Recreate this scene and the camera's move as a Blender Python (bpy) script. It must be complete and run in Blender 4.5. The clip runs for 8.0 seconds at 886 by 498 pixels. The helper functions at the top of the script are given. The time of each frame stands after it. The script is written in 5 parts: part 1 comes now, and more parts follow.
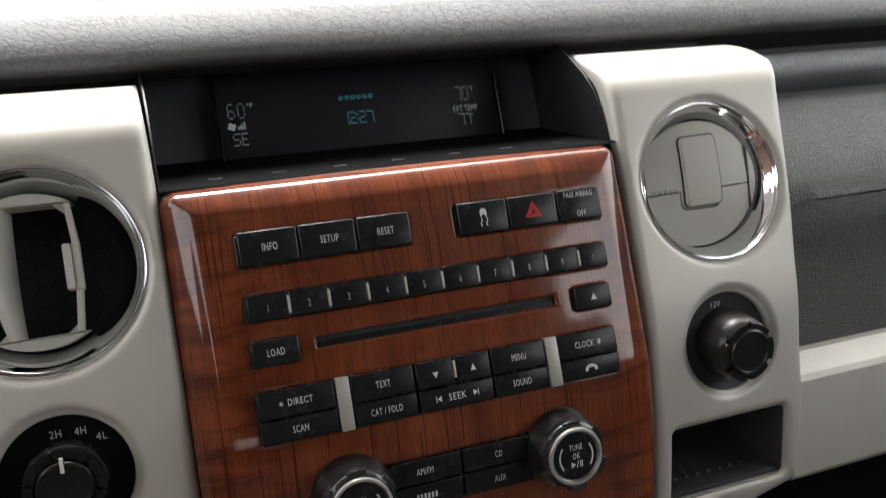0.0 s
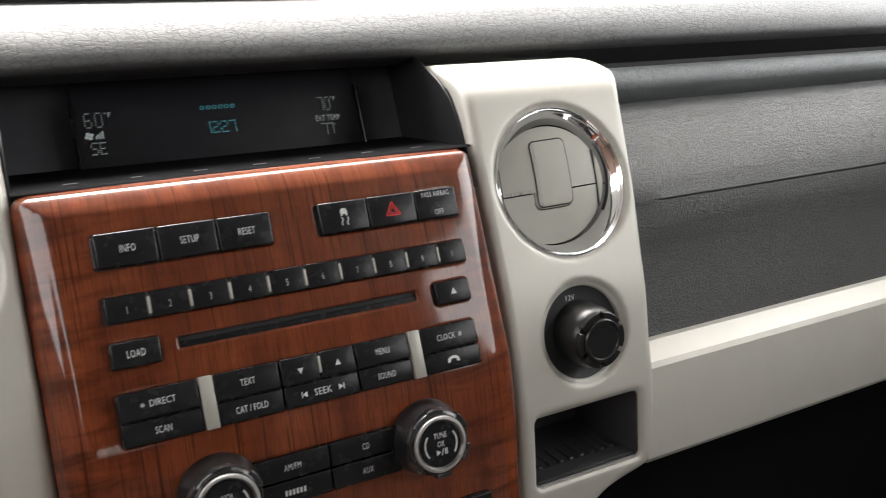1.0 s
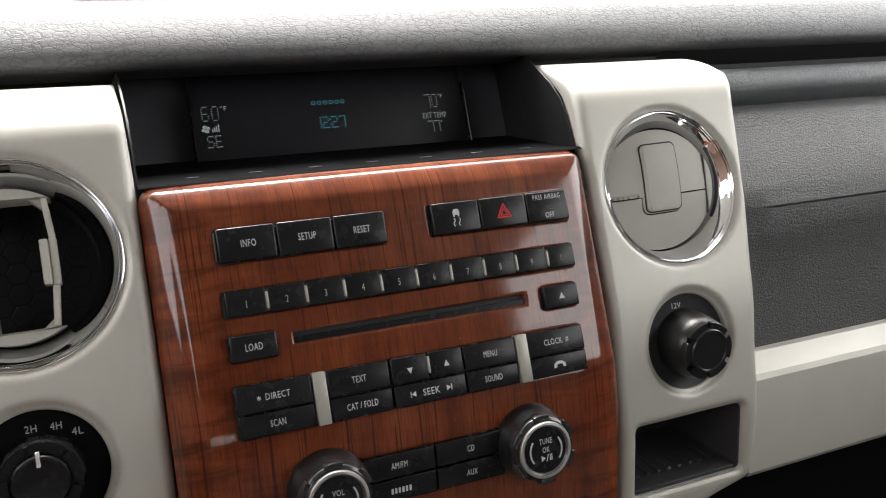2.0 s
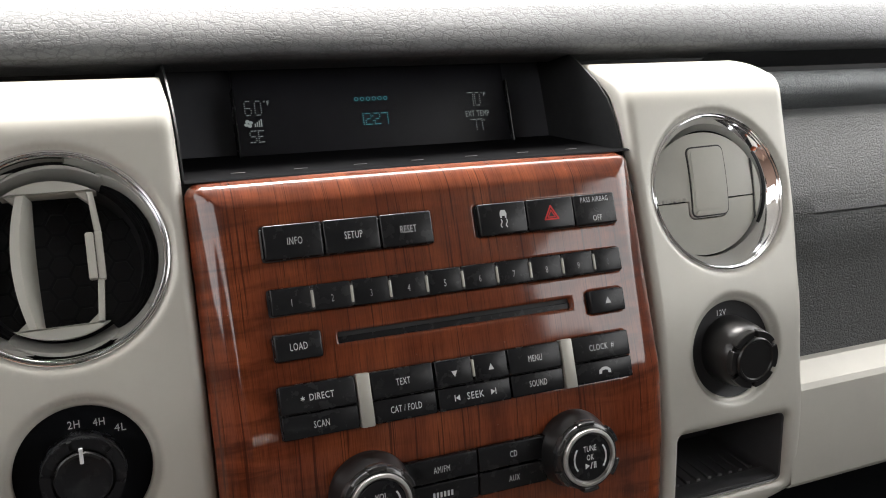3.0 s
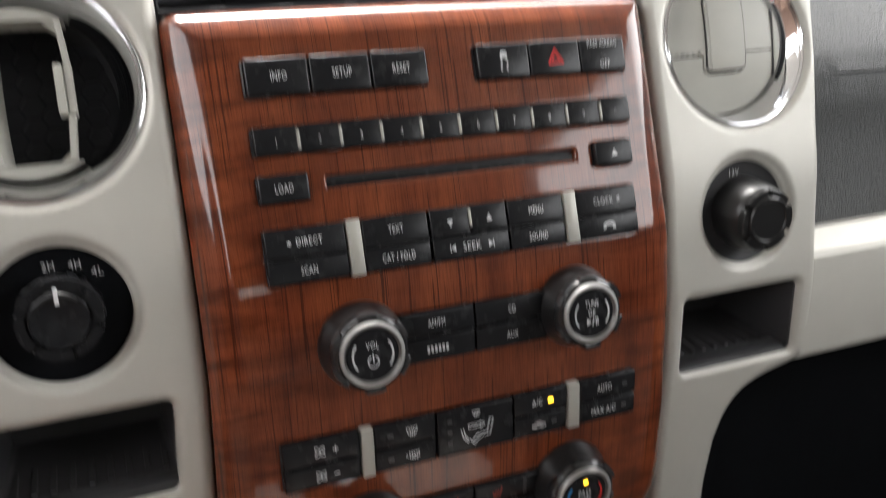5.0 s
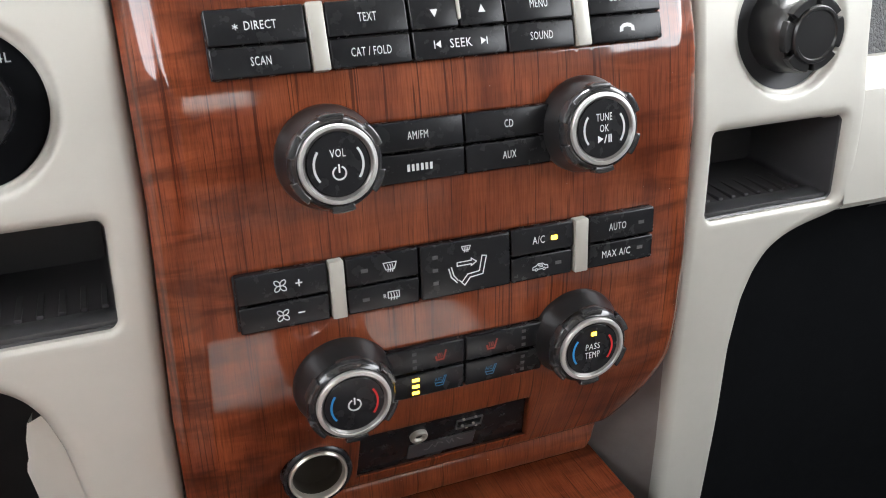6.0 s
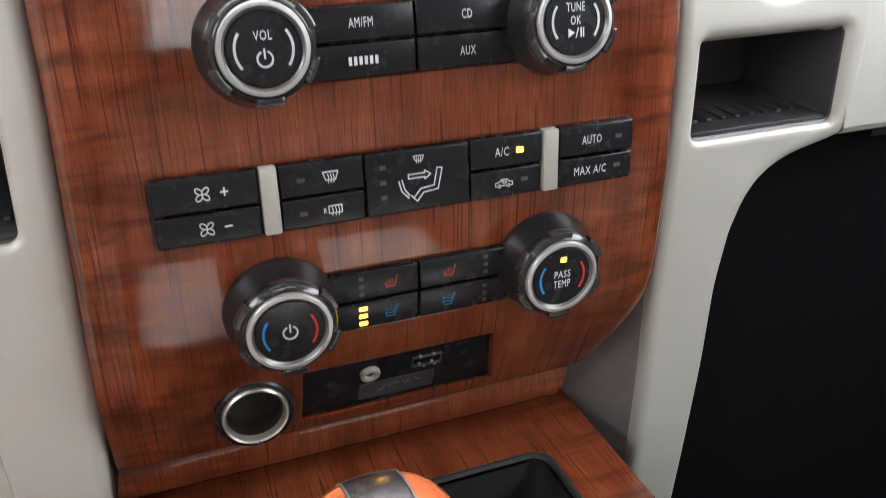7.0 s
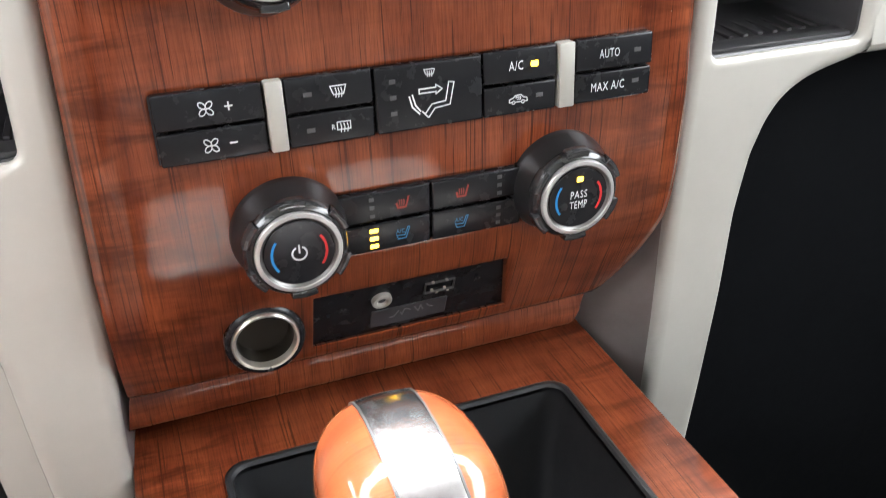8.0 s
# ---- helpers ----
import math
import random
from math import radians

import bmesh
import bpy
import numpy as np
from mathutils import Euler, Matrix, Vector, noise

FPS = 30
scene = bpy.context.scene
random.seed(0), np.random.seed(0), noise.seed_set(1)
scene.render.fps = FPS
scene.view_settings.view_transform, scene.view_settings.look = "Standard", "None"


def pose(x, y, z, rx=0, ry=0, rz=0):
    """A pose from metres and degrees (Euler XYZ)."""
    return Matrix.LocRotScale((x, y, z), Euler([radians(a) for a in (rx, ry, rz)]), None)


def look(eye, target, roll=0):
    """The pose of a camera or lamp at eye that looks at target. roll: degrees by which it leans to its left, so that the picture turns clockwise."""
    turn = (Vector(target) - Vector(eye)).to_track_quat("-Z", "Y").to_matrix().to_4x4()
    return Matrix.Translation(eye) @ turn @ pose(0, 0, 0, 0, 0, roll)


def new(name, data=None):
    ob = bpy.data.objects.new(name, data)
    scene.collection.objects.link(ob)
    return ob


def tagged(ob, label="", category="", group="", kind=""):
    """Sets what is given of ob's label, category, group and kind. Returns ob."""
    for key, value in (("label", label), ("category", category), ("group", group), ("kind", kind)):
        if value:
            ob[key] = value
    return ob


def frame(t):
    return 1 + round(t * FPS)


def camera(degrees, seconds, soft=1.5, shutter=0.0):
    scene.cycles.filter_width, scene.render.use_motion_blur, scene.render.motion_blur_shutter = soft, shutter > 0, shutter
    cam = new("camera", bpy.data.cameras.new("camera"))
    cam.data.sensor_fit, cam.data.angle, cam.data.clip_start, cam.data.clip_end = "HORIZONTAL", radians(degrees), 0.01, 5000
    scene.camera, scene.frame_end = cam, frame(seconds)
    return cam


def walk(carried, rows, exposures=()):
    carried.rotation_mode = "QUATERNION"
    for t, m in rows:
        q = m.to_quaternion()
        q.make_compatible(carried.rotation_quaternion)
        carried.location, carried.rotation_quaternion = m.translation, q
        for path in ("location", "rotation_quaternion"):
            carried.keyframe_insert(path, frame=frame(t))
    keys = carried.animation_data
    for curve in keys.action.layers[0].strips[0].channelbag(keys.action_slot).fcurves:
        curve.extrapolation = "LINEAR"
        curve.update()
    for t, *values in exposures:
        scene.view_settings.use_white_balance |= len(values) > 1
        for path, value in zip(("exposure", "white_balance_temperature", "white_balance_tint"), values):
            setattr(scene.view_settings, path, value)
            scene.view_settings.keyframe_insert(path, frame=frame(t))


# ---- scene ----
cam = camera(55.0, 8.0, soft=1.0, shutter=0.3)
# The stack's own frame: x to the right, y into the dash, z up along the sloping face; TILT leans it back.
TILT = 20.0
T = Matrix.Translation((-0.064, 0.0, 0.75)) @ Matrix.Rotation(radians(-TILT), 4, "X")
PATH = [
    (0.0, (-0.0708, -0.3999, 0.0166), (0.2626, 0.5414, 0.0683), -9.38),
    (0.2, (-0.0594, -0.3890, 0.0125), (0.2559, 0.5594, 0.0450), -10.69),
    (0.3, (-0.0586, -0.3872, 0.0187), (0.2533, 0.5626, 0.0458), -10.96),
    (0.4, (-0.0590, -0.3816, 0.0167), (0.2591, 0.5662, 0.0342), -11.33),
    (0.5, (-0.0593, -0.3761, 0.0132), (0.2703, 0.5679, 0.0277), -12.61),
    (0.7, (-0.0588, -0.3889, -0.0182), (0.3321, 0.5255, 0.0869), -17.31),
    (0.8, (-0.0560, -0.4022, 0.0010), (0.3537, 0.5082, 0.0599), -14.69),
    (0.9, (-0.0587, -0.4162, -0.0049), (0.3810, 0.4787, 0.0726), -13.17),
    (1.0, (-0.0675, -0.4161, -0.0052), (0.3923, 0.4694, 0.0615), -11.71),
    (1.1, (-0.0700, -0.4108, -0.0050), (0.3648, 0.4868, 0.0676), -11.72),
    (1.2, (-0.0721, -0.4084, -0.0009), (0.3371, 0.4998, 0.0876), -11.78),
    (1.3, (-0.0703, -0.4076, 0.0026), (0.3329, 0.5035, 0.0873), -11.88),
    (1.5, (-0.0748, -0.4038, 0.0003), (0.3325, 0.5068, 0.0708), -11.41),
    (1.7, (-0.0829, -0.4012, -0.0009), (0.3212, 0.5111, 0.0659), -10.09),
    (2.0, (-0.0874, -0.4048, 0.0065), (0.3034, 0.5132, 0.0739), -9.39),
    (2.2, (-0.0929, -0.4029, 0.0069), (0.2922, 0.5175, 0.0742), -9.01),
    (3.3, (-0.0986, -0.3918, 0.0141), (0.2725, 0.5344, 0.0799), -7.91),
    (3.5, (-0.0986, -0.3938, 0.0163), (0.2750, 0.5310, 0.0876), -7.72),
    (3.8, (-0.0989, -0.3957, 0.0193), (0.2752, 0.5286, 0.0958), -7.75),
    (4.0, (-0.0970, -0.3954, 0.0168), (0.2739, 0.5297, 0.0969), -7.87),
    (4.3, (-0.0987, -0.3951, 0.0178), (0.2669, 0.5328, 0.0906), -7.76),
    (4.5, (-0.1004, -0.3939, 0.0164), (0.2674, 0.5336, 0.0829), -7.73),
    (4.7, (-0.0963, -0.3930, 0.0137), (0.2598, 0.5409, 0.0455), -7.49),
    (4.8, (-0.0949, -0.3869, -0.0001), (0.2606, 0.5475, 0.0261), -7.92),
    (4.9, (-0.0925, -0.3789, -0.0132), (0.2630, 0.5558, -0.0064), -7.93),
    (5.0, (-0.0885, -0.3699, -0.0230), (0.2649, 0.5653, -0.0489), -7.90),
    (5.1, (-0.0829, -0.3607, -0.0229), (0.2673, 0.5722, -0.1063), -7.24),
    (5.2, (-0.0801, -0.3498, -0.0429), (0.2744, 0.5824, -0.1163), -8.23),
    (6.3, (-0.0534, -0.3088, -0.0805), (0.2644, 0.6331, -0.1897), -7.77),
    (6.5, (-0.0473, -0.3039, -0.0849), (0.2707, 0.6379, -0.1941), -8.12),
    (6.7, (-0.0406, -0.2963, -0.0908), (0.2792, 0.6432, -0.2135), -7.72),
    (6.8, (-0.0389, -0.2936, -0.0978), (0.2830, 0.6455, -0.2189), -7.82),
    (7.0, (-0.0361, -0.2847, -0.1061), (0.2867, 0.6517, -0.2437), -7.41),
    (7.2, (-0.0332, -0.2795, -0.1125), (0.2817, 0.6577, -0.2626), -7.34),
    (7.5, (-0.0336, -0.2749, -0.1154), (0.2852, 0.6593, -0.2759), -7.39),
    (7.7, (-0.0351, -0.2741, -0.1156), (0.2820, 0.6593, -0.2834), -7.45),
    (8.0, (-0.0362, -0.2767, -0.1200), (0.2658, 0.6577, -0.3089), -8.06),
]
EXPOSURES = [(0.0, 3.15, 6650, 10), (0.5, 3.95, 6750, 11), (1.0, 3.65, 6750, 10), (2.0, 3.48, 6700, 10), (4.5, 3.46, 6700, 10), (4.8, 3.38, 6650, 10), (5.0, 3.95, 6600, 10), (5.2, 4.35, 6550, 10), (6.5, 5.05, 6300, 9), (7.0, 4.9, 6300, 9), (7.2, 5.25, 6300, 9), (7.5, 5.35, 6300, 9), (8.0, 5.45, 6300, 9)]
walk(cam, [(t, T @ look(eye, target, roll)) for t, eye, target, roll in PATH], EXPOSURES)

# ---- world and light ----
world = bpy.data.worlds.new("sky")
scene.world = world
world.use_nodes = True
wn, wl = world.node_tree.nodes, world.node_tree.links
sky = wn.new("ShaderNodeTexSky")
sky.sky_type, sky.sun_disc = "NISHITA", False
sky.sun_elevation, sky.sun_rotation = radians(66), radians(12)
sky.dust_density = 4.0
soft_sky = wn.new("ShaderNodeHueSaturation")
soft_sky.inputs["Saturation"].default_value = 0.08
wl.new(sky.outputs[0], soft_sky.inputs["Color"])
wl.new(soft_sky.outputs[0], wn["Background"].inputs["Color"])
wn["Background"].inputs["Strength"].default_value = 0.15
sun = new("sun", bpy.data.lights.new("sun", "SUN"))
sun.data.energy, sun.data.angle, sun.data.color = 0.5, radians(18), (1.0, 0.97, 0.93)
sun.matrix_world = look((0.35, 1.65, 3.8), (0, 0, 0))


# ---- materials ----
def nodes_of(name):
    m = bpy.data.materials.new(name)
    m.use_nodes = True
    n, l = m.node_tree.nodes, m.node_tree.links
    return m, n, l, n["Principled BSDF"]


def setp(b, **kw):
    for k, v in kw.items():
        b.inputs[k.replace("_", " ")].default_value = v


def ramp_of(n, stops):
    r = n.new("ShaderNodeValToRGB")
    e = r.color_ramp.elements
    while len(e) < len(stops):
        e.new(0.5)
    for el, (p, c) in zip(e, stops):
        el.position, el.color = p, (*c, 1)
    return r


def tex(n, l, kind, scale, vec, detail=3.0, rough=0.5, stretch=None):
    t = n.new(kind)
    t.inputs["Scale"].default_value = scale
    if kind == "ShaderNodeTexNoise":
        t.inputs["Detail"].default_value, t.inputs["Roughness"].default_value = detail, rough
    if stretch:
        mp = n.new("ShaderNodeMapping")
        mp.inputs["Scale"].default_value = stretch
        l.new(vec, mp.inputs["Vector"])
        vec = mp.outputs[0]
    l.new(vec, t.inputs["Vector"])
    return t


def bump_of(n, l, height, strength, distance, b, slot="Normal"):
    bu = n.new("ShaderNodeBump")
    bu.inputs["Strength"].default_value, bu.inputs["Distance"].default_value = strength, distance
    l.new(height, bu.inputs["Height"])
    l.new(bu.outputs[0], b.inputs[slot])
    return bu


def mix_rgb(n, l, a, b, fac, mode="MIX"):
    m = n.new("ShaderNodeMix")
    m.data_type, m.blend_type = "RGBA", mode
    for sock, v in ((m.inputs[0], fac), (m.inputs[6], a), (m.inputs[7], b)):
        if isinstance(v, (int, float)):
            sock.default_value = v
        elif isinstance(v, tuple):
            sock.default_value = (*v, 1)
        else:
            l.new(v, sock)
    return m.outputs[2]


def plastic(name, color, rough, spec=0.5, grain=0.0, grain_size=0.0006, metal=0.0, coat=0.0, vary=0.12):
    m, n, l, b = nodes_of(name)
    co = n.new("ShaderNodeTexCoord").outputs["Object"]
    dirt = tex(n, l, "ShaderNodeTexNoise", 35, co, 5, 0.6)
    lo, hi = tuple(c * (1 - vary) for c in color), tuple(min(1, c * (1 + vary)) for c in color)
    cr = ramp_of(n, [(0.3, lo), (0.7, hi)])
    l.new(dirt.outputs[0], cr.inputs[0])
    l.new(cr.outputs[0], b.inputs["Base Color"])
    rr = n.new("ShaderNodeMapRange")
    rr.inputs["To Min"].default_value, rr.inputs["To Max"].default_value = rough * 0.85, min(1, rough * 1.2)
    fine = tex(n, l, "ShaderNodeTexNoise", 160, co, 4, 0.6)
    l.new(fine.outputs[0], rr.inputs["Value"])
    l.new(rr.outputs[0], b.inputs["Roughness"])
    setp(b, Metallic=metal, Specular_IOR_Level=spec, Coat_Weight=coat, Coat_Roughness=0.08)
    if grain:
        g = tex(n, l, "ShaderNodeTexNoise", 1 / grain_size, co, 2, 0.5)
        bump_of(n, l, g.outputs[0], grain, 0.0003, b)
    return m


def wood_material(name, stops, grain=1.0):
    m, n, l, b = nodes_of(name)
    uv = n.new("ShaderNodeUVMap").outputs[0]
    warp = tex(n, l, "ShaderNodeTexNoise", 14, uv, 2, 0.5, (1, 0.35, 1))
    add = n.new("ShaderNodeVectorMath")
    add.operation = "MULTIPLY_ADD"
    add.inputs[1].default_value = (0.006, 0.0, 0.0)
    l.new(warp.outputs["Color"], add.inputs[0])
    l.new(uv, add.inputs[2])
    v = add.outputs[0]
    broad = tex(n, l, "ShaderNodeTexNoise", 1, v, 4, 0.55, (60, 9, 1))
    fine = tex(n, l, "ShaderNodeTexNoise", 1, v, 5, 0.65, (1500, 60, 1))
    pore = tex(n, l, "ShaderNodeTexNoise", 1, v, 2, 0.5, (1250, 42, 1))
    line = tex(n, l, "ShaderNodeTexNoise", 1, v, 1.5, 0.5, (860, 11, 1))
    figure = tex(n, l, "ShaderNodeTexNoise", 1, uv, 3, 0.55, (24, 110, 1))
    figure.inputs["Distortion"].default_value = 0.6
    base = ramp_of(n, stops)
    l.new(broad.outputs[0], base.inputs[0])
    fr = ramp_of(n, [(0.36, tuple(1 - grain * g for g in (0.27, 0.33, 0.36))), (0.55, (1, 1, 1)), (0.75, (1.1, 1.09, 1.08))])
    l.new(fine.outputs[0], fr.inputs[0])
    c = mix_rgb(n, l, base.outputs[0], fr.outputs[0], 1.0, "MULTIPLY")
    gr = ramp_of(n, [(0.36, (0.45, 0.38, 0.36)), (0.60, (1.12, 1.08, 1.06))])
    l.new(figure.outputs[0], gr.inputs[0])
    sep = n.new("ShaderNodeSeparateXYZ")
    l.new(uv, sep.inputs[0])
    off = n.new("ShaderNodeMath")
    off.operation = "SUBTRACT"
    off.inputs[1].default_value = 0.0635
    l.new(sep.outputs[0], off.inputs[0])
    away = n.new("ShaderNodeMath")
    away.operation = "ABSOLUTE"
    l.new(off.outputs[0], away.inputs[0])
    curl = n.new("ShaderNodeMapRange")
    curl.inputs["From Min"].default_value, curl.inputs["From Max"].default_value = 0.055, 0.115
    curl.inputs["To Min"].default_value, curl.inputs["To Max"].default_value = 0.25, 0.95
    l.new(away.outputs[0], curl.inputs["Value"])
    c = mix_rgb(n, l, c, gr.outputs[0], curl.outputs[0], "MULTIPLY")
    pr = ramp_of(n, [(0.60, (0, 0, 0)), (0.66, (0.46 * grain,) * 3)])
    l.new(pore.outputs[0], pr.inputs[0])
    c = mix_rgb(n, l, c, (0.045, 0.011, 0.0055), pr.outputs[0])
    lr = ramp_of(n, [(0.615, (0, 0, 0)), (0.645, (0.82 * grain,) * 3)])
    l.new(line.outputs[0], lr.inputs[0])
    c = mix_rgb(n, l, c, (0.04, 0.009, 0.004), lr.outputs[0])
    # tiny dust specks and scratches in the lacquer
    speck = tex(n, l, "ShaderNodeTexVoronoi", 210, uv)
    sr0 = ramp_of(n, [(0.030, (1, 1, 1)), (0.060, (0, 0, 0))])
    l.new(speck.outputs["Distance"], sr0.inputs[0])
    where = tex(n, l, "ShaderNodeTexNoise", 35, uv, 3, 0.6)
    wr = ramp_of(n, [(0.56, (0, 0, 0)), (0.66, (0.6, 0.6, 0.6))])
    l.new(where.outputs[0], wr.inputs[0])
    dusty = mix_rgb(n, l, sr0.outputs[0], wr.outputs[0], 1.0, "MULTIPLY")
    c = mix_rgb(n, l, c, (0.42, 0.36, 0.32), dusty)
    l.new(c, b.inputs["Base Color"])
    setp(b, Roughness=0.4, Coat_Weight=1.0, Coat_Roughness=0.05, Coat_IOR=1.45, Specular_IOR_Level=0.06)
    wave = tex(n, l, "ShaderNodeTexNoise", 60, uv, 2, 0.5)
    bump_of(n, l, wave.outputs[0], 0.05, 0.001, b, "Coat Normal")
    scr = tex(n, l, "ShaderNodeTexNoise", 90, uv, 6, 0.7)
    sr = n.new("ShaderNodeMapRange")
    sr.inputs["From Min"].default_value, sr.inputs["From Max"].default_value = 0.4, 0.75
    sr.inputs["To Min"].default_value, sr.inputs["To Max"].default_value = 0.055, 0.115
    l.new(scr.outputs[0], sr.inputs["Value"])
    l.new(sr.outputs[0], b.inputs["Coat Roughness"])
    return m


def leather_material(name, color, cell, depth, rough, stretch=(1, 1, 1), grime_shade=.6, crack=.16, ease=.55):
    m, n, l, b = nodes_of(name)
    mp = n.new("ShaderNodeMapping")
    mp.inputs["Scale"].default_value = stretch
    l.new(n.new("ShaderNodeTexCoord").outputs["Object"], mp.inputs["Vector"])
    co = mp.outputs[0]
    w = tex(n, l, "ShaderNodeTexNoise", 1 / cell, co, 3, 0.6)
    add = n.new("ShaderNodeVectorMath")
    add.operation = "MULTIPLY_ADD"
    add.inputs[1].default_value = (cell * 1.3,) * 3
    l.new(w.outputs["Color"], add.inputs[0])
    l.new(co, add.inputs[2])
    vo = tex(n, l, "ShaderNodeTexVoronoi", 1 / cell, add.outputs[0])
    vo.feature = "DISTANCE_TO_EDGE"
    vf = tex(n, l, "ShaderNodeTexVoronoi", 2.3 / cell, add.outputs[0])
    vf.feature = "DISTANCE_TO_EDGE"
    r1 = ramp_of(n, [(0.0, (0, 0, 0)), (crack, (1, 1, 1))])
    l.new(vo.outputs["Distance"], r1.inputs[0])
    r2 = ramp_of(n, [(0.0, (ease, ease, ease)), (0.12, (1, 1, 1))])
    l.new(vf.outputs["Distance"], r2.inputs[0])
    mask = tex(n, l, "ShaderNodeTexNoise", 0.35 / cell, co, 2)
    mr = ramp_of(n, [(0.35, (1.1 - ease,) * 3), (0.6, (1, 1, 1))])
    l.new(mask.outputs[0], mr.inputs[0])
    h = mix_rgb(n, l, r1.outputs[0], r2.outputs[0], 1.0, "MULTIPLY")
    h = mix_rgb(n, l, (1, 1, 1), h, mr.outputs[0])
    bump_of(n, l, h, 1.0, depth, b)
    soil = tex(n, l, "ShaderNodeTexNoise", 12, co, 5, 0.6)
    cr = ramp_of(n, [(0.3, tuple(c * 0.85 for c in color)), (0.7, tuple(c * 1.15 for c in color))])
    l.new(soil.outputs[0], cr.inputs[0])
    # Grime and the shade inside the creases are both put into the base colour.
    creased = mix_rgb(n, l, tuple(c * grime_shade for c in color), cr.outputs[0], h)
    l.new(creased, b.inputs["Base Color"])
    setp(b, Roughness=rough, Specular_IOR_Level=0.5)
    return m


def glow(name, color, strength):
    m, n, l, b = nodes_of(name)
    setp(b, Base_Color=(0.02, 0.02, 0.02, 1), Emission_Color=(*color, 1), Emission_Strength=strength, Roughness=0.5)
    return m


WOOD = wood_material("lacquered_wood", [(0.3, (0.093, 0.0208, 0.0088)), (0.5, (0.141, 0.0345, 0.0136)), (0.72, (0.193, 0.0515, 0.0192))])
GRIPWOOD = wood_material("orange_lacquered_wood", [(0.3, (0.14, 0.034, 0.0130)), (0.5, (0.20, 0.050, 0.0180)), (0.72, (0.26, 0.070, 0.0250))], 0.25)
SILVER = plastic("satin_silver_paint", (0.436, 0.425, 0.386), 0.48, 0.4, 0.03, 0.0005, metal=0.24, vary=0.03)
BUTTON = plastic("black_button_plastic", (0.0095, 0.0098, 0.0110), 0.26, 0.2, 0.02, 0.0004)
BLACK = plastic("black_plastic", (0.024, 0.024, 0.0255), 0.55, 0.25, 0.08, 0.0006)
DARK = plastic("dark_grey_plastic", (0.026, 0.026, 0.027), 0.45, 0.4, 0.1, 0.0007)
RUBBER = plastic("soft_black_rubber", (0.0095, 0.0095, 0.010), 0.30, 0.45, 0.06, 0.0008)
GREY = plastic("warm_grey_plastic", (0.39, 0.385, 0.345), 0.45, 0.45, 0.06, 0.0007, vary=0.05)
CHROME = plastic("chrome", (.78, .78, .80), .05, .5, metal=1.0, vary=.03)
PALE = plastic("pale_champagne_plastic", (0.32, 0.312, 0.28), 0.42, 0.4, metal=0.25, vary=0.05)
SCREEN = plastic("black_glass", (0.014, 0.0142, 0.017), 0.4, 0.12)
PRINT = plastic("white_print", (0.54, 0.55, 0.56), 0.6, 0.2)
DIMPRINT = plastic("grey_print", (0.16, 0.16, 0.165), 0.6, 0.2)
FADED = plastic("faded_print", (.36, .36, .365), .6, .2)
REDPRINT = plastic("red_print", (0.5, 0.03, 0.03), 0.5, 0.2)
DULLRED = plastic("dull_red_print", (0.22, 0.035, 0.025), 0.5, 0.2)
BLUEPRINT = plastic("blue_print", (0.03, 0.22, 0.5), 0.5, 0.2)
DULLBLUE = plastic("dull_blue_print", (0.03, 0.13, 0.24), 0.5, 0.2)
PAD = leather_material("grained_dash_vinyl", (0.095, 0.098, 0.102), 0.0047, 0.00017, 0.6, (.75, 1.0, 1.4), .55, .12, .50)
SKIN = leather_material("fine_grained_vinyl", (0.048, 0.0500, 0.0510), 0.0027, 0.0011, 0.46, grime_shade=.9)
RING = plastic("satin_grey_ring", (.40, .395, .385), .42, .5, metal=.7, vary=.04)
MATT = plastic("matt_black_plastic", (.026, .026, .028), .7, .12, .08, .0008)
HOOD = plastic("hood_black_plastic", (.046, .0475, .054), .7, .25, .08, .0008)


def dusty_material():
    """Matt black ledge with a thin film of pale dust."""
    m, n, l, b = nodes_of("dusty_black_plastic")
    co = n.new("ShaderNodeTexCoord").outputs["Object"]
    film = tex(n, l, "ShaderNodeTexNoise", 22, co, 6, 0.7)
    grit = tex(n, l, "ShaderNodeTexVoronoi", 420, co)
    fr = ramp_of(n, [(0.4, (0.0030, 0.0030, 0.0035)), (0.75, (0.0062, 0.0063, 0.0071))])
    l.new(film.outputs[0], fr.inputs[0])
    gr = ramp_of(n, [(0.05, (0.5, 0.5, 0.5)), (0.11, (0, 0, 0))])
    l.new(grit.outputs["Distance"], gr.inputs[0])
    fm = ramp_of(n, [(0.5, (0, 0, 0)), (0.7, (1, 1, 1))])
    l.new(film.outputs[0], fm.inputs[0])
    gm = mix_rgb(n, l, gr.outputs[0], fm.outputs[0], 1.0, "MULTIPLY")
    c = mix_rgb(n, l, fr.outputs[0], (0.12, 0.115, 0.11), gm)
    l.new(c, b.inputs["Base Color"])
    setp(b, Roughness=0.8, Specular_IOR_Level=0.02)
    return m


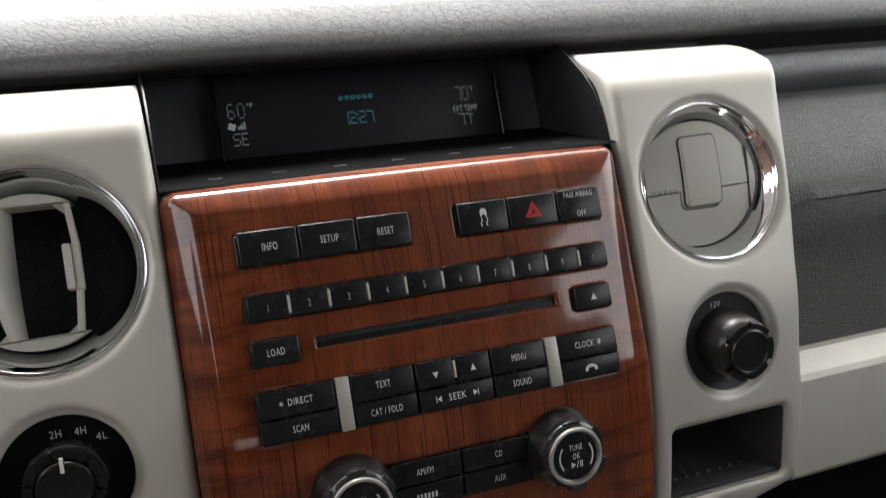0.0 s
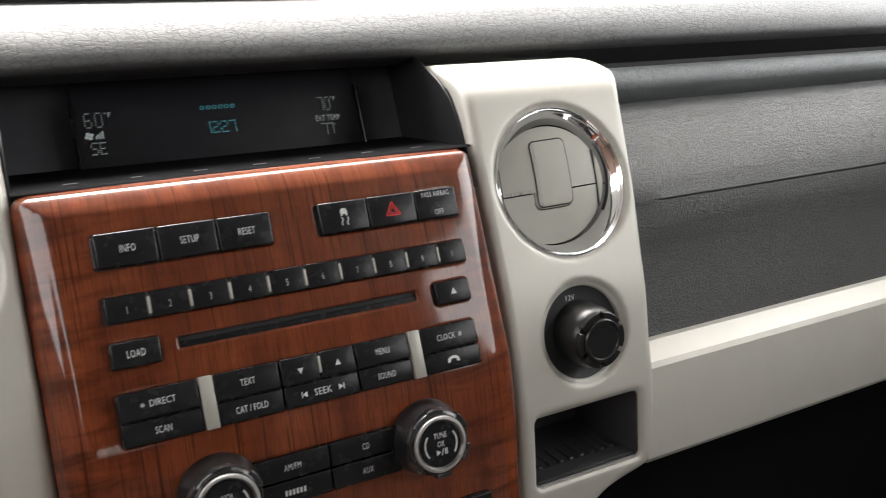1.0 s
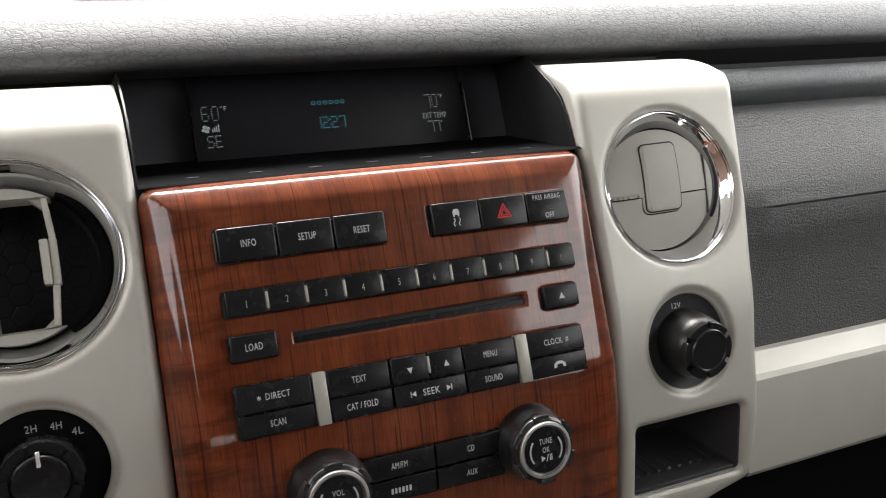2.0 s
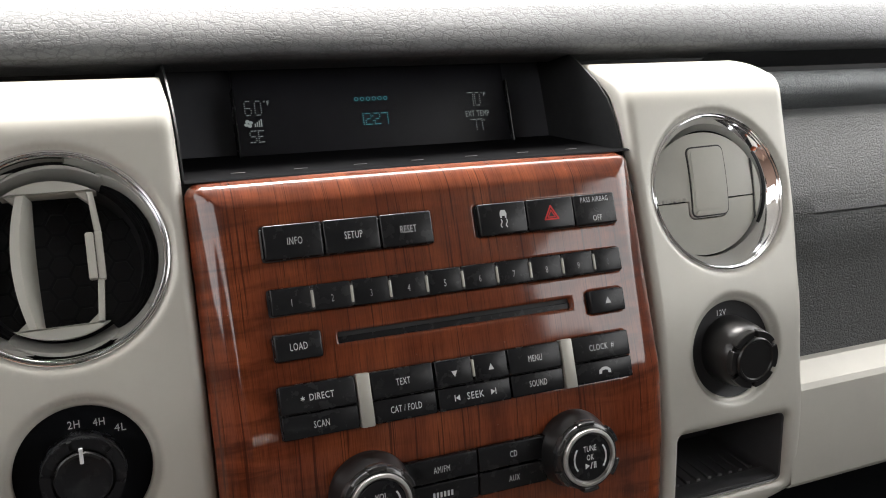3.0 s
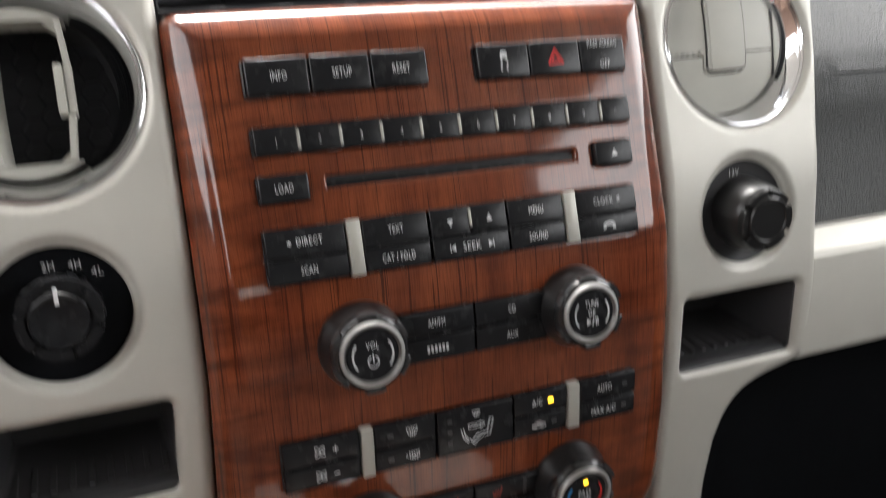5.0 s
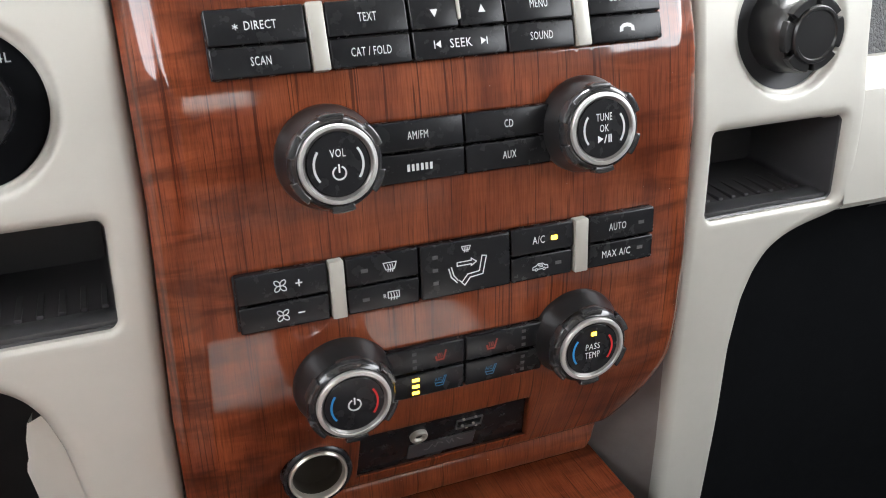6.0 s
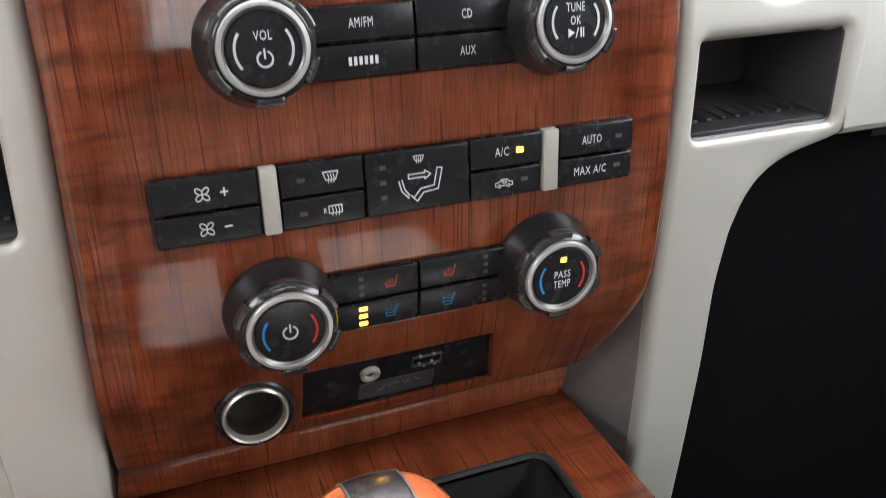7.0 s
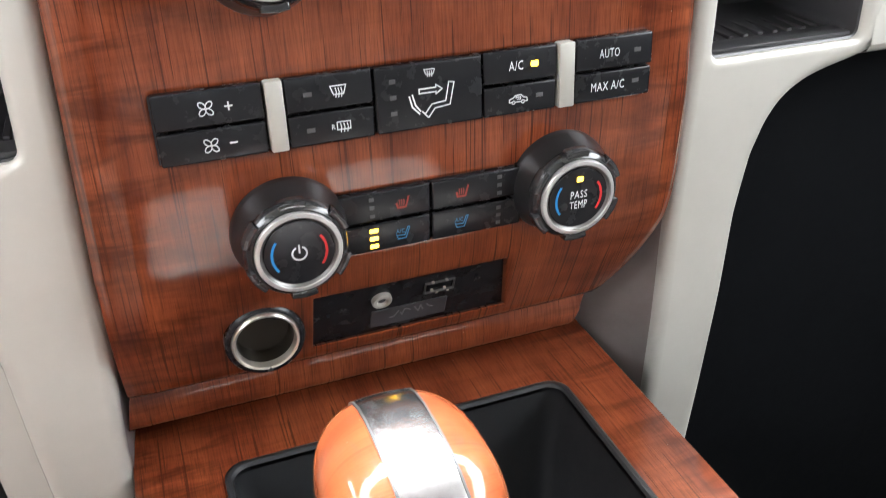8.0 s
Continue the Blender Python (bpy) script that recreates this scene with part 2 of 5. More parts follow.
DUSTY = dusty_material()
# Far darker than black_plastic: on the glove box it carries the footwell's shade.
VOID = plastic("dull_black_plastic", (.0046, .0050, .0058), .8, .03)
DUCT = plastic("duct_black_plastic", (.040, .040, .043), .7, .15)
LEDGE = leather_material("pale_grained_vinyl", (.34, .362, .372), .0024, .0005, .5)
# Wall colour, darkened so that the shade beside the pillars is part of it.
SHADED_MAUVE = plastic("shaded_mauve_plastic", (.275, .238, .228), .55, .4, .06, .0008)
GRILLE = plastic("pale_grey_plastic", (.13, .13, .127), .5, .4, .06, .0007)
LINER = plastic("pale_headliner", (0.46, 0.45, 0.43), 0.9, 0.1)
SEAT = plastic("charcoal_seat_leather", (.075, .070, .064), .6, .3)
TAN = plastic("tan_leather", (.25, .165, .128), .6, .3)
BEZEL = plastic("satin_bezel_paint", (.38, .365, .34), .5, .4)
GLOSS = plastic("glossy_black_plastic", (.020, .020, .021), .16, .7)
GROOVE = plastic("dark_satin_metal", (.16, .155, .15), .35, .5, metal=.7)
CUBBY = plastic("smooth_dark_plastic", (.042, .041, .043), .35, .5)
WORN = plastic("worn_metal", (.62, .58, .52), .28, .5, metal=.85, vary=.15)
LABEL = plastic("dark_label_film", (.030, .030, .033), .35, .4, vary=.5)
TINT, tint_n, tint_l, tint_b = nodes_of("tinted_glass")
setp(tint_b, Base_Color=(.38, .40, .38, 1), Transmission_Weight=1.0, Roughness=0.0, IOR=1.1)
TRAY = plastic("dark_moulded_plastic", (.0125, .0130, .0140), .5, .3, .08, .0007)
UNLIT = plastic("unlit_lamp", (.055, .055, .057), .5, .3)
AMBER = glow("amber_lamp", (1.0, 0.50, 0.02), 0.5)
CYAN = glow("cyan_digits", (0.10, 0.62, 0.75), 0.037)
ICE = glow("white_digits", (0.72, 0.85, 0.85), 0.022)


# ---- helpers for shapes, all in the stack's frame ----
def thing(name, at, label="", category="", group="", kind=""):
    ob = new(name)
    ob.matrix_world = Matrix.Translation(T @ Vector(at))
    ob.empty_display_size = 0.02
    return tagged(ob, label, category, group, kind)


def mesh_of(bm, name, mat, m=None, smooth=None):
    me = bpy.data.meshes.new(name)
    if m is not None:
        bm.transform(m)
    bm.to_mesh(me)
    bm.free()
    me.materials.append(mat)
    if smooth is not None:
        me.shade_smooth()
        me.set_sharp_from_angle(angle=radians(smooth))
    return me


def part(name, bm, material, parent, label="", smooth=35, frame_m=None, world_space=False):
    base = Matrix.Identity(4) if world_space else T
    if frame_m is not None:
        base = base @ frame_m
    at = Vector((0, 0, 0))
    p = parent
    while p:
        at = at + p.location
        p = p.parent
    ob = new(name, mesh_of(bm, name, material, Matrix.Translation(-at) @ base, smooth))
    ob.parent = parent
    return tagged(ob, label)


def box(x0, x1, y0, y1, z0, z1, bevel=0.0, seg=2, bm=None):
    b2 = bmesh.new()
    r = bmesh.ops.create_cube(b2, size=1.0)
    bmesh.ops.scale(b2, vec=(x1 - x0, y1 - y0, z1 - z0), verts=b2.verts)
    bmesh.ops.translate(b2, vec=((x0 + x1) / 2, (y0 + y1) / 2, (z0 + z1) / 2), verts=b2.verts)
    if bevel:
        bmesh.ops.bevel(b2, geom=b2.edges[:], offset=bevel, segments=seg, affect="EDGES", profile=0.5)
    return join(bm, b2)


def join(bm, b2):
    if bm is None:
        return b2
    me = bpy.data.meshes.new("tmp")
    b2.to_mesh(me)
    b2.free()
    bm.from_mesh(me)
    bpy.data.meshes.remove(me)
    return bm


def lathe(profile, seg=48, a0=0.0, a1=2 * math.pi, bm=None):
    """Rings of (radius, out) turned about the local out axis z."""
    bm = bm or bmesh.new()
    full = abs(a1 - a0 - 2 * math.pi) < 1e-6
    cnt = seg if full else seg + 1
    rows = [[bm.verts.new((r * math.cos(a0 + (a1 - a0) * i / seg), r * math.sin(a0 + (a1 - a0) * i / seg), h)) for i in range(cnt)] for r, h in profile]
    for p, q in zip(rows, rows[1:]):
        for i in range(seg):
            j = (i + 1) % cnt
            bm.faces.new((p[i], p[j], q[j], q[i]))
    return bm


def sector(r0, r1, h0, h1, a0, a1, seg=10, bevel=0.0, bm=None):
    """A solid piece of a ring between two angles (degrees)."""
    b2 = bmesh.new()
    vs = []
    for i in range(seg + 1):
        a = radians(a0 + (a1 - a0) * i / seg)
        c, s = math.cos(a), math.sin(a)
        vs.append([b2.verts.new((r * c, r * s, h)) for r, h in ((r0, h0), (r1, h0), (r1, h1), (r0, h1))])
    for p, q in zip(vs, vs[1:]):
        for k in range(4):
            b2.faces.new((p[k], q[k], q[(k + 1) % 4], p[(k + 1) % 4]))
    b2.faces.new(vs[0])
    b2.faces.new(vs[-1][::-1])
    bmesh.ops.recalc_face_normals(b2, faces=b2.faces)
    return join(bm, b2)


def prism(outline, h0, h1, bm=None, bevel=0.0):
    """A flat outline in (u, v) made solid from h0 to h1."""
    b2 = bmesh.new()
    f = b2.faces.new([b2.verts.new((u, v, h1)) for u, v in outline])
    r = bmesh.ops.extrude_face_region(b2, geom=[f])
    bmesh.ops.translate(b2, vec=(0, 0, h0 - h1), verts=[g for g in r["geom"] if isinstance(g, bmesh.types.BMVert)])
    bmesh.ops.recalc_face_normals(b2, faces=b2.faces)
    if bevel:
        top = [e for e in b2.edges if all(abs(v.co.z - h1) < 1e-7 for v in e.verts)]
        bmesh.ops.bevel(b2, geom=top, offset=bevel, segments=2, affect="EDGES", profile=0.5)
    return join(bm, b2)


def stroke(points, width, h0=0.0, h1=0.00015, bm=None, closed=False):
    """A line of given width drawn through points in (u, v)."""
    pts = [Vector(p) for p in points]
    if closed:
        pts.append(pts[0])
    for a, b in zip(pts, pts[1:]):
        d = (b - a)
        if d.length < 1e-7:
            continue
        d = d.normalized() * width / 2
        nrm = Vector((-d.y, d.x))
        a2, b2 = a - d * 0.6, b + d * 0.6
        bm = prism([a2 + nrm, a2 - nrm, b2 - nrm, b2 + nrm], h0, h1, bm)
    return bm


def arc(r, a0, a1, seg=14, cx=0.0, cy=0.0):
    return [(cx + r * math.cos(radians(a0 + (a1 - a0) * i / seg)), cy + r * math.sin(radians(a0 + (a1 - a0) * i / seg))) for i in range(seg + 1)]


def rounded(x0, x1, z0, z1, r, seg=4):
    pts = []
    for cx, cz, a in ((x1 - r, z1 - r, 0), (x0 + r, z1 - r, 90), (x0 + r, z0 + r, 180), (x1 - r, z0 + r, 270)):
        pts += arc(r, a, a + 90, seg, cx, cz)
    return pts


def resample(loop, step):
    out = []
    for a, b in zip(loop, loop[1:] + loop[:1]):
        n = max(1, math.ceil(math.dist(a, b) / step))
        out += [(a[0] + (b[0] - a[0]) * i / n, a[1] + (b[1] - a[1]) * i / n) for i in range(n)]
    return [p for p, q in zip(out, out[-1:] + out[:-1]) if math.dist(p, q) > 1e-6]


def inside(px, py, loop):
    c = np.zeros(len(px), bool)
    for (x0, y0), (x1, y1) in zip(loop, loop[1:] + loop[:1]):
        if y0 == y1:
            continue
        c ^= ((y0 > py) != (y1 > py)) & (px < (x1 - x0) * (py - y0) / (y1 - y0) + x0)
    return c


def sheet(outer, holes, fn, step, extra=(), lip=0.0006, depth=0.004, back=0.0, ladder=()):
    """A curved sheet over an outline in (x, v) with holes, mapped by fn to the stack's frame. Each hole gets a rounded lip
    and a wall of the given depth; back: how far the outer rim turns back."""
    from mathutils.geometry import delaunay_2d_cdt
    loops = [resample(outer, step)] + [resample(h, step) for h in holes]
    pts, edges = [], []
    for lo in loops:
        k = len(pts)
        pts += lo
        edges += [(k + i, k + (i + 1) % len(lo)) for i in range(len(lo))]
    rim = np.array(pts)
    lo, hi = rim.min(0), rim.max(0)
    gx, gy = np.meshgrid(np.arange(lo[0] + step / 2, hi[0], step), np.arange(lo[1] + step / 2, hi[1], step))
    cand = np.concatenate([np.stack([gx.ravel(), gy.ravel()], 1), np.array(extra, float).reshape(-1, 2)])
    rungs = []
    for i, p in enumerate(loops[0]):
        q0, q1 = loops[0][i - 1], loops[0][(i + 1) % len(loops[0])]
        tx, tz = q1[0] - q0[0], q1[1] - q0[1]
        k = math.hypot(tx, tz)
        for d in ladder:
            rungs += [(p[0] - tz / k * d, p[1] + tx / k * d)]
    grid_count = len(gx.ravel())
    if rungs:
        cand = np.concatenate([cand, np.array(rungs)])
    ok = inside(cand[:, 0], cand[:, 1], loops[0])
    for h in loops[1:]:
        ok &= ~inside(cand[:, 0], cand[:, 1], h)
    gap = np.full(len(cand), step * 0.4)
    gap[grid_count:] = 0.0006
    if ladder:
        edge = np.array(loops[0])
        for i in range(0, len(edge), 200):
            ok[:grid_count] &= (np.hypot(cand[:grid_count, None, 0] - edge[None, i:i + 200, 0], cand[:grid_count, None, 1] - edge[None, i:i + 200, 1]) > ladder[-1] + 0.3 * step).all(1)
    for i in range(0, len(rim), 400):
        ok &= (np.hypot(cand[:, None, 0] - rim[None, i:i + 400, 0], cand[:, None, 1] - rim[None, i:i + 400, 1]) > gap[:, None]).all(1)
    pts += [tuple(p) for p in cand[ok]]
    vo, _, fo, *_ = delaunay_2d_cdt([Vector(p) for p in pts], edges, [], 0, 1e-6)
    cen = np.array([[sum(vo[i].x for i in f) / 3, sum(vo[i].y for i in f) / 3] for f in fo])
    keep = inside(cen[:, 0], cen[:, 1], loops[0])
    for h in loops[1:]:
        keep &= ~inside(cen[:, 0], cen[:, 1], h)
    bm = bmesh.new()
    uv = bm.loops.layers.uv.new("UVMap")
    vs = [bm.verts.new(fn(p.x, p.y)) for p in vo]
    at = {v: (p.x, p.y) for v, p in zip(vs, vo)}

    def face(quad):
        try:
            f = bm.faces.new(quad)
        except ValueError:
            return
        for lp in f.loops:
            lp[uv].uv = at[lp.vert]

    for f, k in zip(fo, keep):
        if k:
            face([vs[i] for i in f])
    near = {(round(p.x, 6), round(p.y, 6)): v for v, p in zip(vs, vo)}
    for n, lo in enumerate(loops):
        c = Vector((sum(p[0] for p in lo) / len(lo), sum(p[1] for p in lo) / len(lo)))
        ring = [near.get((round(p[0], 6), round(p[1], 6))) for p in lo]
        if None in ring:
            ring = [min(vs, key=lambda v: math.dist(at[v], p)) for p in lo]
        steps = ((0.3, 0.12), (0.75, 0.45), (1.0, 1.0)) if n else ()
        edge_r = lip[n - 1] if n and isinstance(lip, tuple) else lip
        rings = [ring]
        for a, bdep in steps:
            row = []
            for i, p in enumerate(lo):
                q0, q1 = lo[i - 1], lo[(i + 1) % len(lo)]
                t = Vector((q1[0] - q0[0], q1[1] - q0[1])).normalized()
                nn = Vector((-t.y, t.x))
                if nn.dot(c - Vector(p)) < 0:
                    nn.negate()
                q = Vector(p) + nn * edge_r * a
                v = bm.verts.new(Vector(fn(q.x, q.y)) + Vector((0, edge_r * bdep, 0)))
                at[v] = (q.x, q.y)
                row.append(v)
            rings.append(row)
        d = depth if n else back
        if d:
            row = []
            for v in rings[-1]:
                w = bm.verts.new(v.co + Vector((0, d(*at[v]) if callable(d) else d, 0)))
                at[w] = at[v]
                row.append(w)
            rings.append(row)
        for p, q in zip(rings, rings[1:]):
            for i in range(len(p)):
                j = (i + 1) % len(p)
                face((p[i], p[j], q[j], q[i]) if n == 0 else (p[j], p[i], q[i], q[j]))
    for v in [v for v in bm.verts if not v.link_faces]:
        bm.verts.remove(v)
    bmesh.ops.recalc_face_normals(bm, faces=bm.faces)
    return bm


def smooth_curve(xs, ys, blur):
    def f(v):
        return float(np.mean(np.interp([v + blur * k for k in (-1, -0.66, -0.33, 0, 0.33, 0.66, 1)], xs, ys)))
    return f


def roll(d, r):
    return 0.0 if d >= r else r - math.sqrt(max(0.0, r * r - (r - max(d, 0.0)) ** 2))


# face of the wood panel: depth y against height z
wood_y = smooth_curve([-.30, -.24, -.226, -.21, -.1935, -.187, -.173, -.134, -.11, -.077, -.04, .2], [.15, .096, .0785, .0635, .0487, .0446, .0388, .024, .017, .007, 0, 0], 0.0065)
XC = 0.0635


def wood_left(z):
    return -.0593 - .004 * min(1.0, max(0.0, (-.08 - z) / .09))


def wood_edges(z):
    cut = float(np.interp(z, [-.2292, -.2273, -.22, -.2122, -.20, -.19, -.18, -.17, -.14], [.0262, .0235, .0172, .0118, .0062, .0030, .0014, .0006, 0]))
    return wood_left(z), .1838 - max(0.0, -.06 - z) * 0.03 - cut


def wood_roll(d):
    """How far the rim falls back at a distance d from the edge: a soft crease, a widening curve, then the turned edge."""
    k = max(0.0, .0158 - max(d, .0012))
    bend = k * k / .0056 if k < .0028 else k - .0014
    return .20 * bend + .62 * k * k / .0316 + 1.4 * max(0.0, .0036 - d)


def wood_fn(x, z):
    dx, dz, r = min(x - wood_edges(z)[0], wood_edges(z)[1] - x), .0845 - z, .0080
    d = r - math.hypot(r - dx, r - dz) if dx < r and dz < r else min(dx, dz)
    foot = max(0.0, .0030 - (z + .2292)) ** 2 / .0060 - .0006 * math.exp(-((z + .2268) / .0012) ** 2)
    return Vector((x, wood_y(z) + wood_roll(d) * (1 - .85 * min(1.0, max(0.0, (-.09 - z) / .12 if x > XC else (-.165 - z) / .045))) + foot + 0.12 * (x - XC) ** 2, z))


def on_wood(x, z, out=0.0):
    """Local frame on the wood: u to the right, v up along the face, w out towards the seats."""
    e = 0.004
    up = Vector((0, wood_y(z + e) - wood_y(z - e), 2 * e)).normalized()
    rt = Vector((1, 0, 0))
    w = rt.cross(up)
    p = Vector((x, wood_y(z), z)) + w * out
    return Matrix(((rt.x, up.x, w.x, p.x), (rt.y, up.y, w.y, p.y), (rt.z, up.z, w.z, p.z), (0, 0, 0, 1)))


def plain_frame(x, y, z, pitch=0.0, yaw=0.0):
    """Like on_wood, at a point, pitched (degrees, + faces upwards) and turned (+ faces right)."""
    up, rt = Vector((0, math.sin(radians(pitch)), math.cos(radians(pitch)))), Vector((math.cos(radians(yaw)), math.sin(radians(yaw)), 0))
    w = rt.cross(up).normalized()
    up = w.cross(rt)
    return Matrix(((rt.x, up.x, w.x, x), (rt.y, up.y, w.y, y), (rt.z, up.z, w.z, z), (0, 0, 0, 1)))


def text_mesh(s, height, width=None, condense=0.78, thick=0.0, bold=0.0):
    cu = bpy.data.curves.new("t", "FONT")
    cu.body, cu.size, cu.align_x, cu.align_y, cu.resolution_u = s, 1.0, "LEFT", "BOTTOM_BASELINE", 2
    cu.offset = bold
    cu.space_character = 1.10
    ob = bpy.data.objects.new("t", cu)
    me = bpy.data.meshes.new_from_object(ob)
    bm = bmesh.new()
    bm.from_mesh(me)
    bpy.data.objects.remove(ob)
    bpy.data.curves.remove(cu)
    bpy.data.meshes.remove(me)
    xs = [v.co.x for v in bm.verts]
    ys = [v.co.y for v in bm.verts]
    k = height / (max(ys) - min(ys)) if height else 1
    kx = k * condense if width is None else width / (max(xs) - min(xs))
    for v in bm.verts:
        v.co = ((v.co.x - (max(xs) + min(xs)) / 2) * kx, (v.co.y - (max(ys) + min(ys)) / 2) * k, 0)
    return bm


def lettering(s, parent, m, height, width=None, mat=None, name="lettering", condense=0.78, bold=0.0):
    bm = text_mesh(s, height, width, condense, 0, 0)
    if bold:
        for dx, dz, lift in ((bold, 0, .00003), (0, bold, .00006)):
            b2 = text_mesh(s, height, width, condense, 0, 0)
            bmesh.ops.translate(b2, vec=(dx, dz, lift), verts=b2.verts)
            bm = join(bm, b2)
    return part(name, bm, mat or PRINT, parent, smooth=None, frame_m=m)


def polygon(points, parent, m, mat, name="symbol", h=0.00012):
    return part(name, prism(points, 0, h), mat, parent, smooth=None, frame_m=m)


def key(parent, x0, x1, z0, z1, proud=0.0026, r=0.0009, sink=0.004, mat=None, name="button", lean=0.0):
    """One push button that follows the wood's slope; returns it and a frame on its face."""
    m = on_wood((x0 + x1) / 2, (z0 + z1) / 2)
    w, h = (x1 - x0) / 2, (z1 - z0) / 2
    b2 = box(-w, w, -h, h, -sink, proud, r, 3)
    for v in b2.verts:
        if v.co.z > 0:
            v.co.z += lean * v.co.y
    ob = part(name, b2, mat or BUTTON, parent, frame_m=m)
    tilt = Matrix.Rotation(math.atan(lean), 4, "X") if lean else Matrix.Identity(4)
    return ob, m @ Matrix.Translation((0, 0, proud + 0.00006)) @ tilt


# ---- the large structure ----
pil_y = smooth_curve([-.44, -.36, -.29, -.245, -.2, -.15, -.12, -.08, -.015, .2], [.159, .125, .098, .081, .066, .047, .036, .023, .012, .010], 0.012)
VENT_X, VENT_R = {1: .2468, -1: .2437}, .0480  # centre of each vent in its pillar's own x
V0, RAD, SWEEP = 0.1095, 0.023, radians(55)


def pillar_profile(v):
    if v <= V0:
        return pil_y(v), v
    a = min((v - V0) / RAD, SWEEP)
    y, z = pil_y(V0) + RAD * (1 - math.cos(a)), V0 + RAD * math.sin(a)
    rest = max(0.0, v - V0 - RAD * SWEEP)
    return y + rest * math.sin(SWEEP), z + rest * math.cos(SWEEP)


def smooth_interp(v, xs, ys, blur):
    return float(np.mean(np.interp([v + blur * k / 4 for k in range(-4, 5)], xs, ys)))


def pillar_edges(v):
    """Inner and outer edge of the passenger-side pillar against height."""
    inner = smooth_interp(v, [-.36, -.25, -.1, .09, .125, .155, .18], [.186, .1875, .1875, .1875, .1885, .1885, .1880], .012)
    outer = smooth_interp(v, [-.36, -.30, -.24, -.20, -.1725, -.158, -.149, -.1425, -.1385, -.1355, -.134, -.1325, -.05, .0, .04, .07, .11, .13, .145, .155, .162, .166],
                            [.219, .2225, .2255, .227, .2305, .2355, .2415, .2500, .2600, .2730, .2830, .2925, .2935, .2965, .3015, .3035, .3060, .3110, .3125, .3108, .3050, .2970], .003)
    return inner, outer


PV = [-.405 + .006 * i for i in range(35)] + [-.196 + .0015 * i for i in range(43)] + [-.1308 + .006 * i for i in range(40)] + [.110 + .002 * i for i in range(28)]
PV = sorted(set(round(v, 4) for v in PV if v <= .1651))
RIM = np.array([(pillar_edges(v)[1], v) for v in PV] + [(pillar_edges(v)[0], v) for v in reversed(PV)])
RIM_TO = np.roll(RIM, -1, 0)
RIM_OPEN = ~((RIM[:, 1] < -.404) & (RIM_TO[:, 1] < -.404)) & ~((RIM[:, 1] > .1645) & (RIM_TO[:, 1] > .1645))


def rim_distance(x, v):
    d, p = RIM_TO - RIM, np.array((x, v)) - RIM
    t = np.clip((p * d).sum(1) / np.maximum((d * d).sum(1), 1e-12), 0, 1)[:, None]
    return float(np.hypot(*(p - t * d)[RIM_OPEN].T).min())


def driver_shift(x, v):
    """How far the driver-side pillar stands further out than the mirrored passenger one; its lower inner edge draws in."""
    draw = float(np.interp(v, [-.42, -.30, -.25, -.23, -.212, -.195], [.006, .005, .0045, .003, .001, 0]))
    return .004 * min(1.0, max(0.0, (-.08 - v) / .09)) + draw * max(0.0, 1 - (x - pillar_edges(v)[0]) / .025)


def pillar_fn(side):
    def fn(x, v):
        y, z = pillar_profile(v)
        drop = roll(rim_distance(x, v), .0055)
        for cx, cz, r in ((VENT_X[side], .0565, VENT_R), (.2424, -.0376, .0306)):
            q = math.hypot(x - cx, v - cz) - r
            if q < .0038:
                drop += 0.0030 * (1 - max(0.0, q) / .0038) ** 2
        if side < 0:
            x += driver_shift(x, v)
        return Vector((x if side > 0 else 2 * .064 - x, y + drop, z))
    return fn


def pillar(side, name, label):
    outline = [tuple(p) for p in RIM.tolist()]
    vent = arc(VENT_R - .0004, 0, 360, 72, VENT_X[side], .0565)[:-1]
    dish = arc(.0302, 0, 360, 60, .2424, -.0376)[:-1]
    left, right = (.1976, .2814) if side > 0 else (.2015, .2830)
    cub = rounded(left - .0020, right + .0024, -.1290, -.0786, .0075, 7)
    extra = []
    for cx, cz, rr in ((VENT_X[side], .0565, [VENT_R + d for d in (.0002, .0008, .0016, .0026, .0036, .0050, .0062)]), (.2424, -.0376, (.0308, .0314, .0322, .0332, .0342, .0356, .0368))):
        extra += [p for r in rr for p in arc(r, 0, 360, 90, cx, cz)[:-1]]
    th = thing(name, (.245 if side > 0 else -.117, .03, -.02), label, "dashboard trim")
    bm = sheet(outline, [vent, dish, cub], pillar_fn(side), .0022, extra, lip=(.0034, .0016, .0036), depth=.012, back=lambda x, v: .05 if x - pillar_edges(v)[0] > .004 else .007, ladder=(.0007, .0016, .0030, .0055))
    part("panel", bm, SILVER, th, smooth=40)
    if side < 0:
        # the outer edge below the cubby turns back as a broad bevel
        fl, rows = bmesh.new(), []
        fn = pillar_fn(side)
        for v in [-.40 + .004 * i for i in range(62)]:
            p = fn(pillar_edges(v)[1] - .0004, v)
            q = fn(pillar_edges(v + .002)[1] - .0004, v + .002)
            t = Vector((q.x - p.x, 0, q.z - p.z)).normalized()
            out = Vector((-t.z, 0, t.x))
            if out.x > 0:
                out.negate()
            w = min(1.0, max(0.0, (-.150 - v) / .03)) ** .5
            rows.append([fl.verts.new(p + out * a * w + Vector((0, b, 0))) for a, b in ((0, -.0002), (.0030, .0012), (.0160, .0080), (.0185, .0105), (.0190, .0300))])
        for p, q in zip(rows, rows[1:]):
            for i in range(4):
                fl.faces.new((p[i], p[i + 1], q[i + 1], q[i]))
        bmesh.ops.recalc_face_normals(fl, faces=fl.faces)
        part("edge_bevel", fl, SILVER, th, smooth=50)
    return th


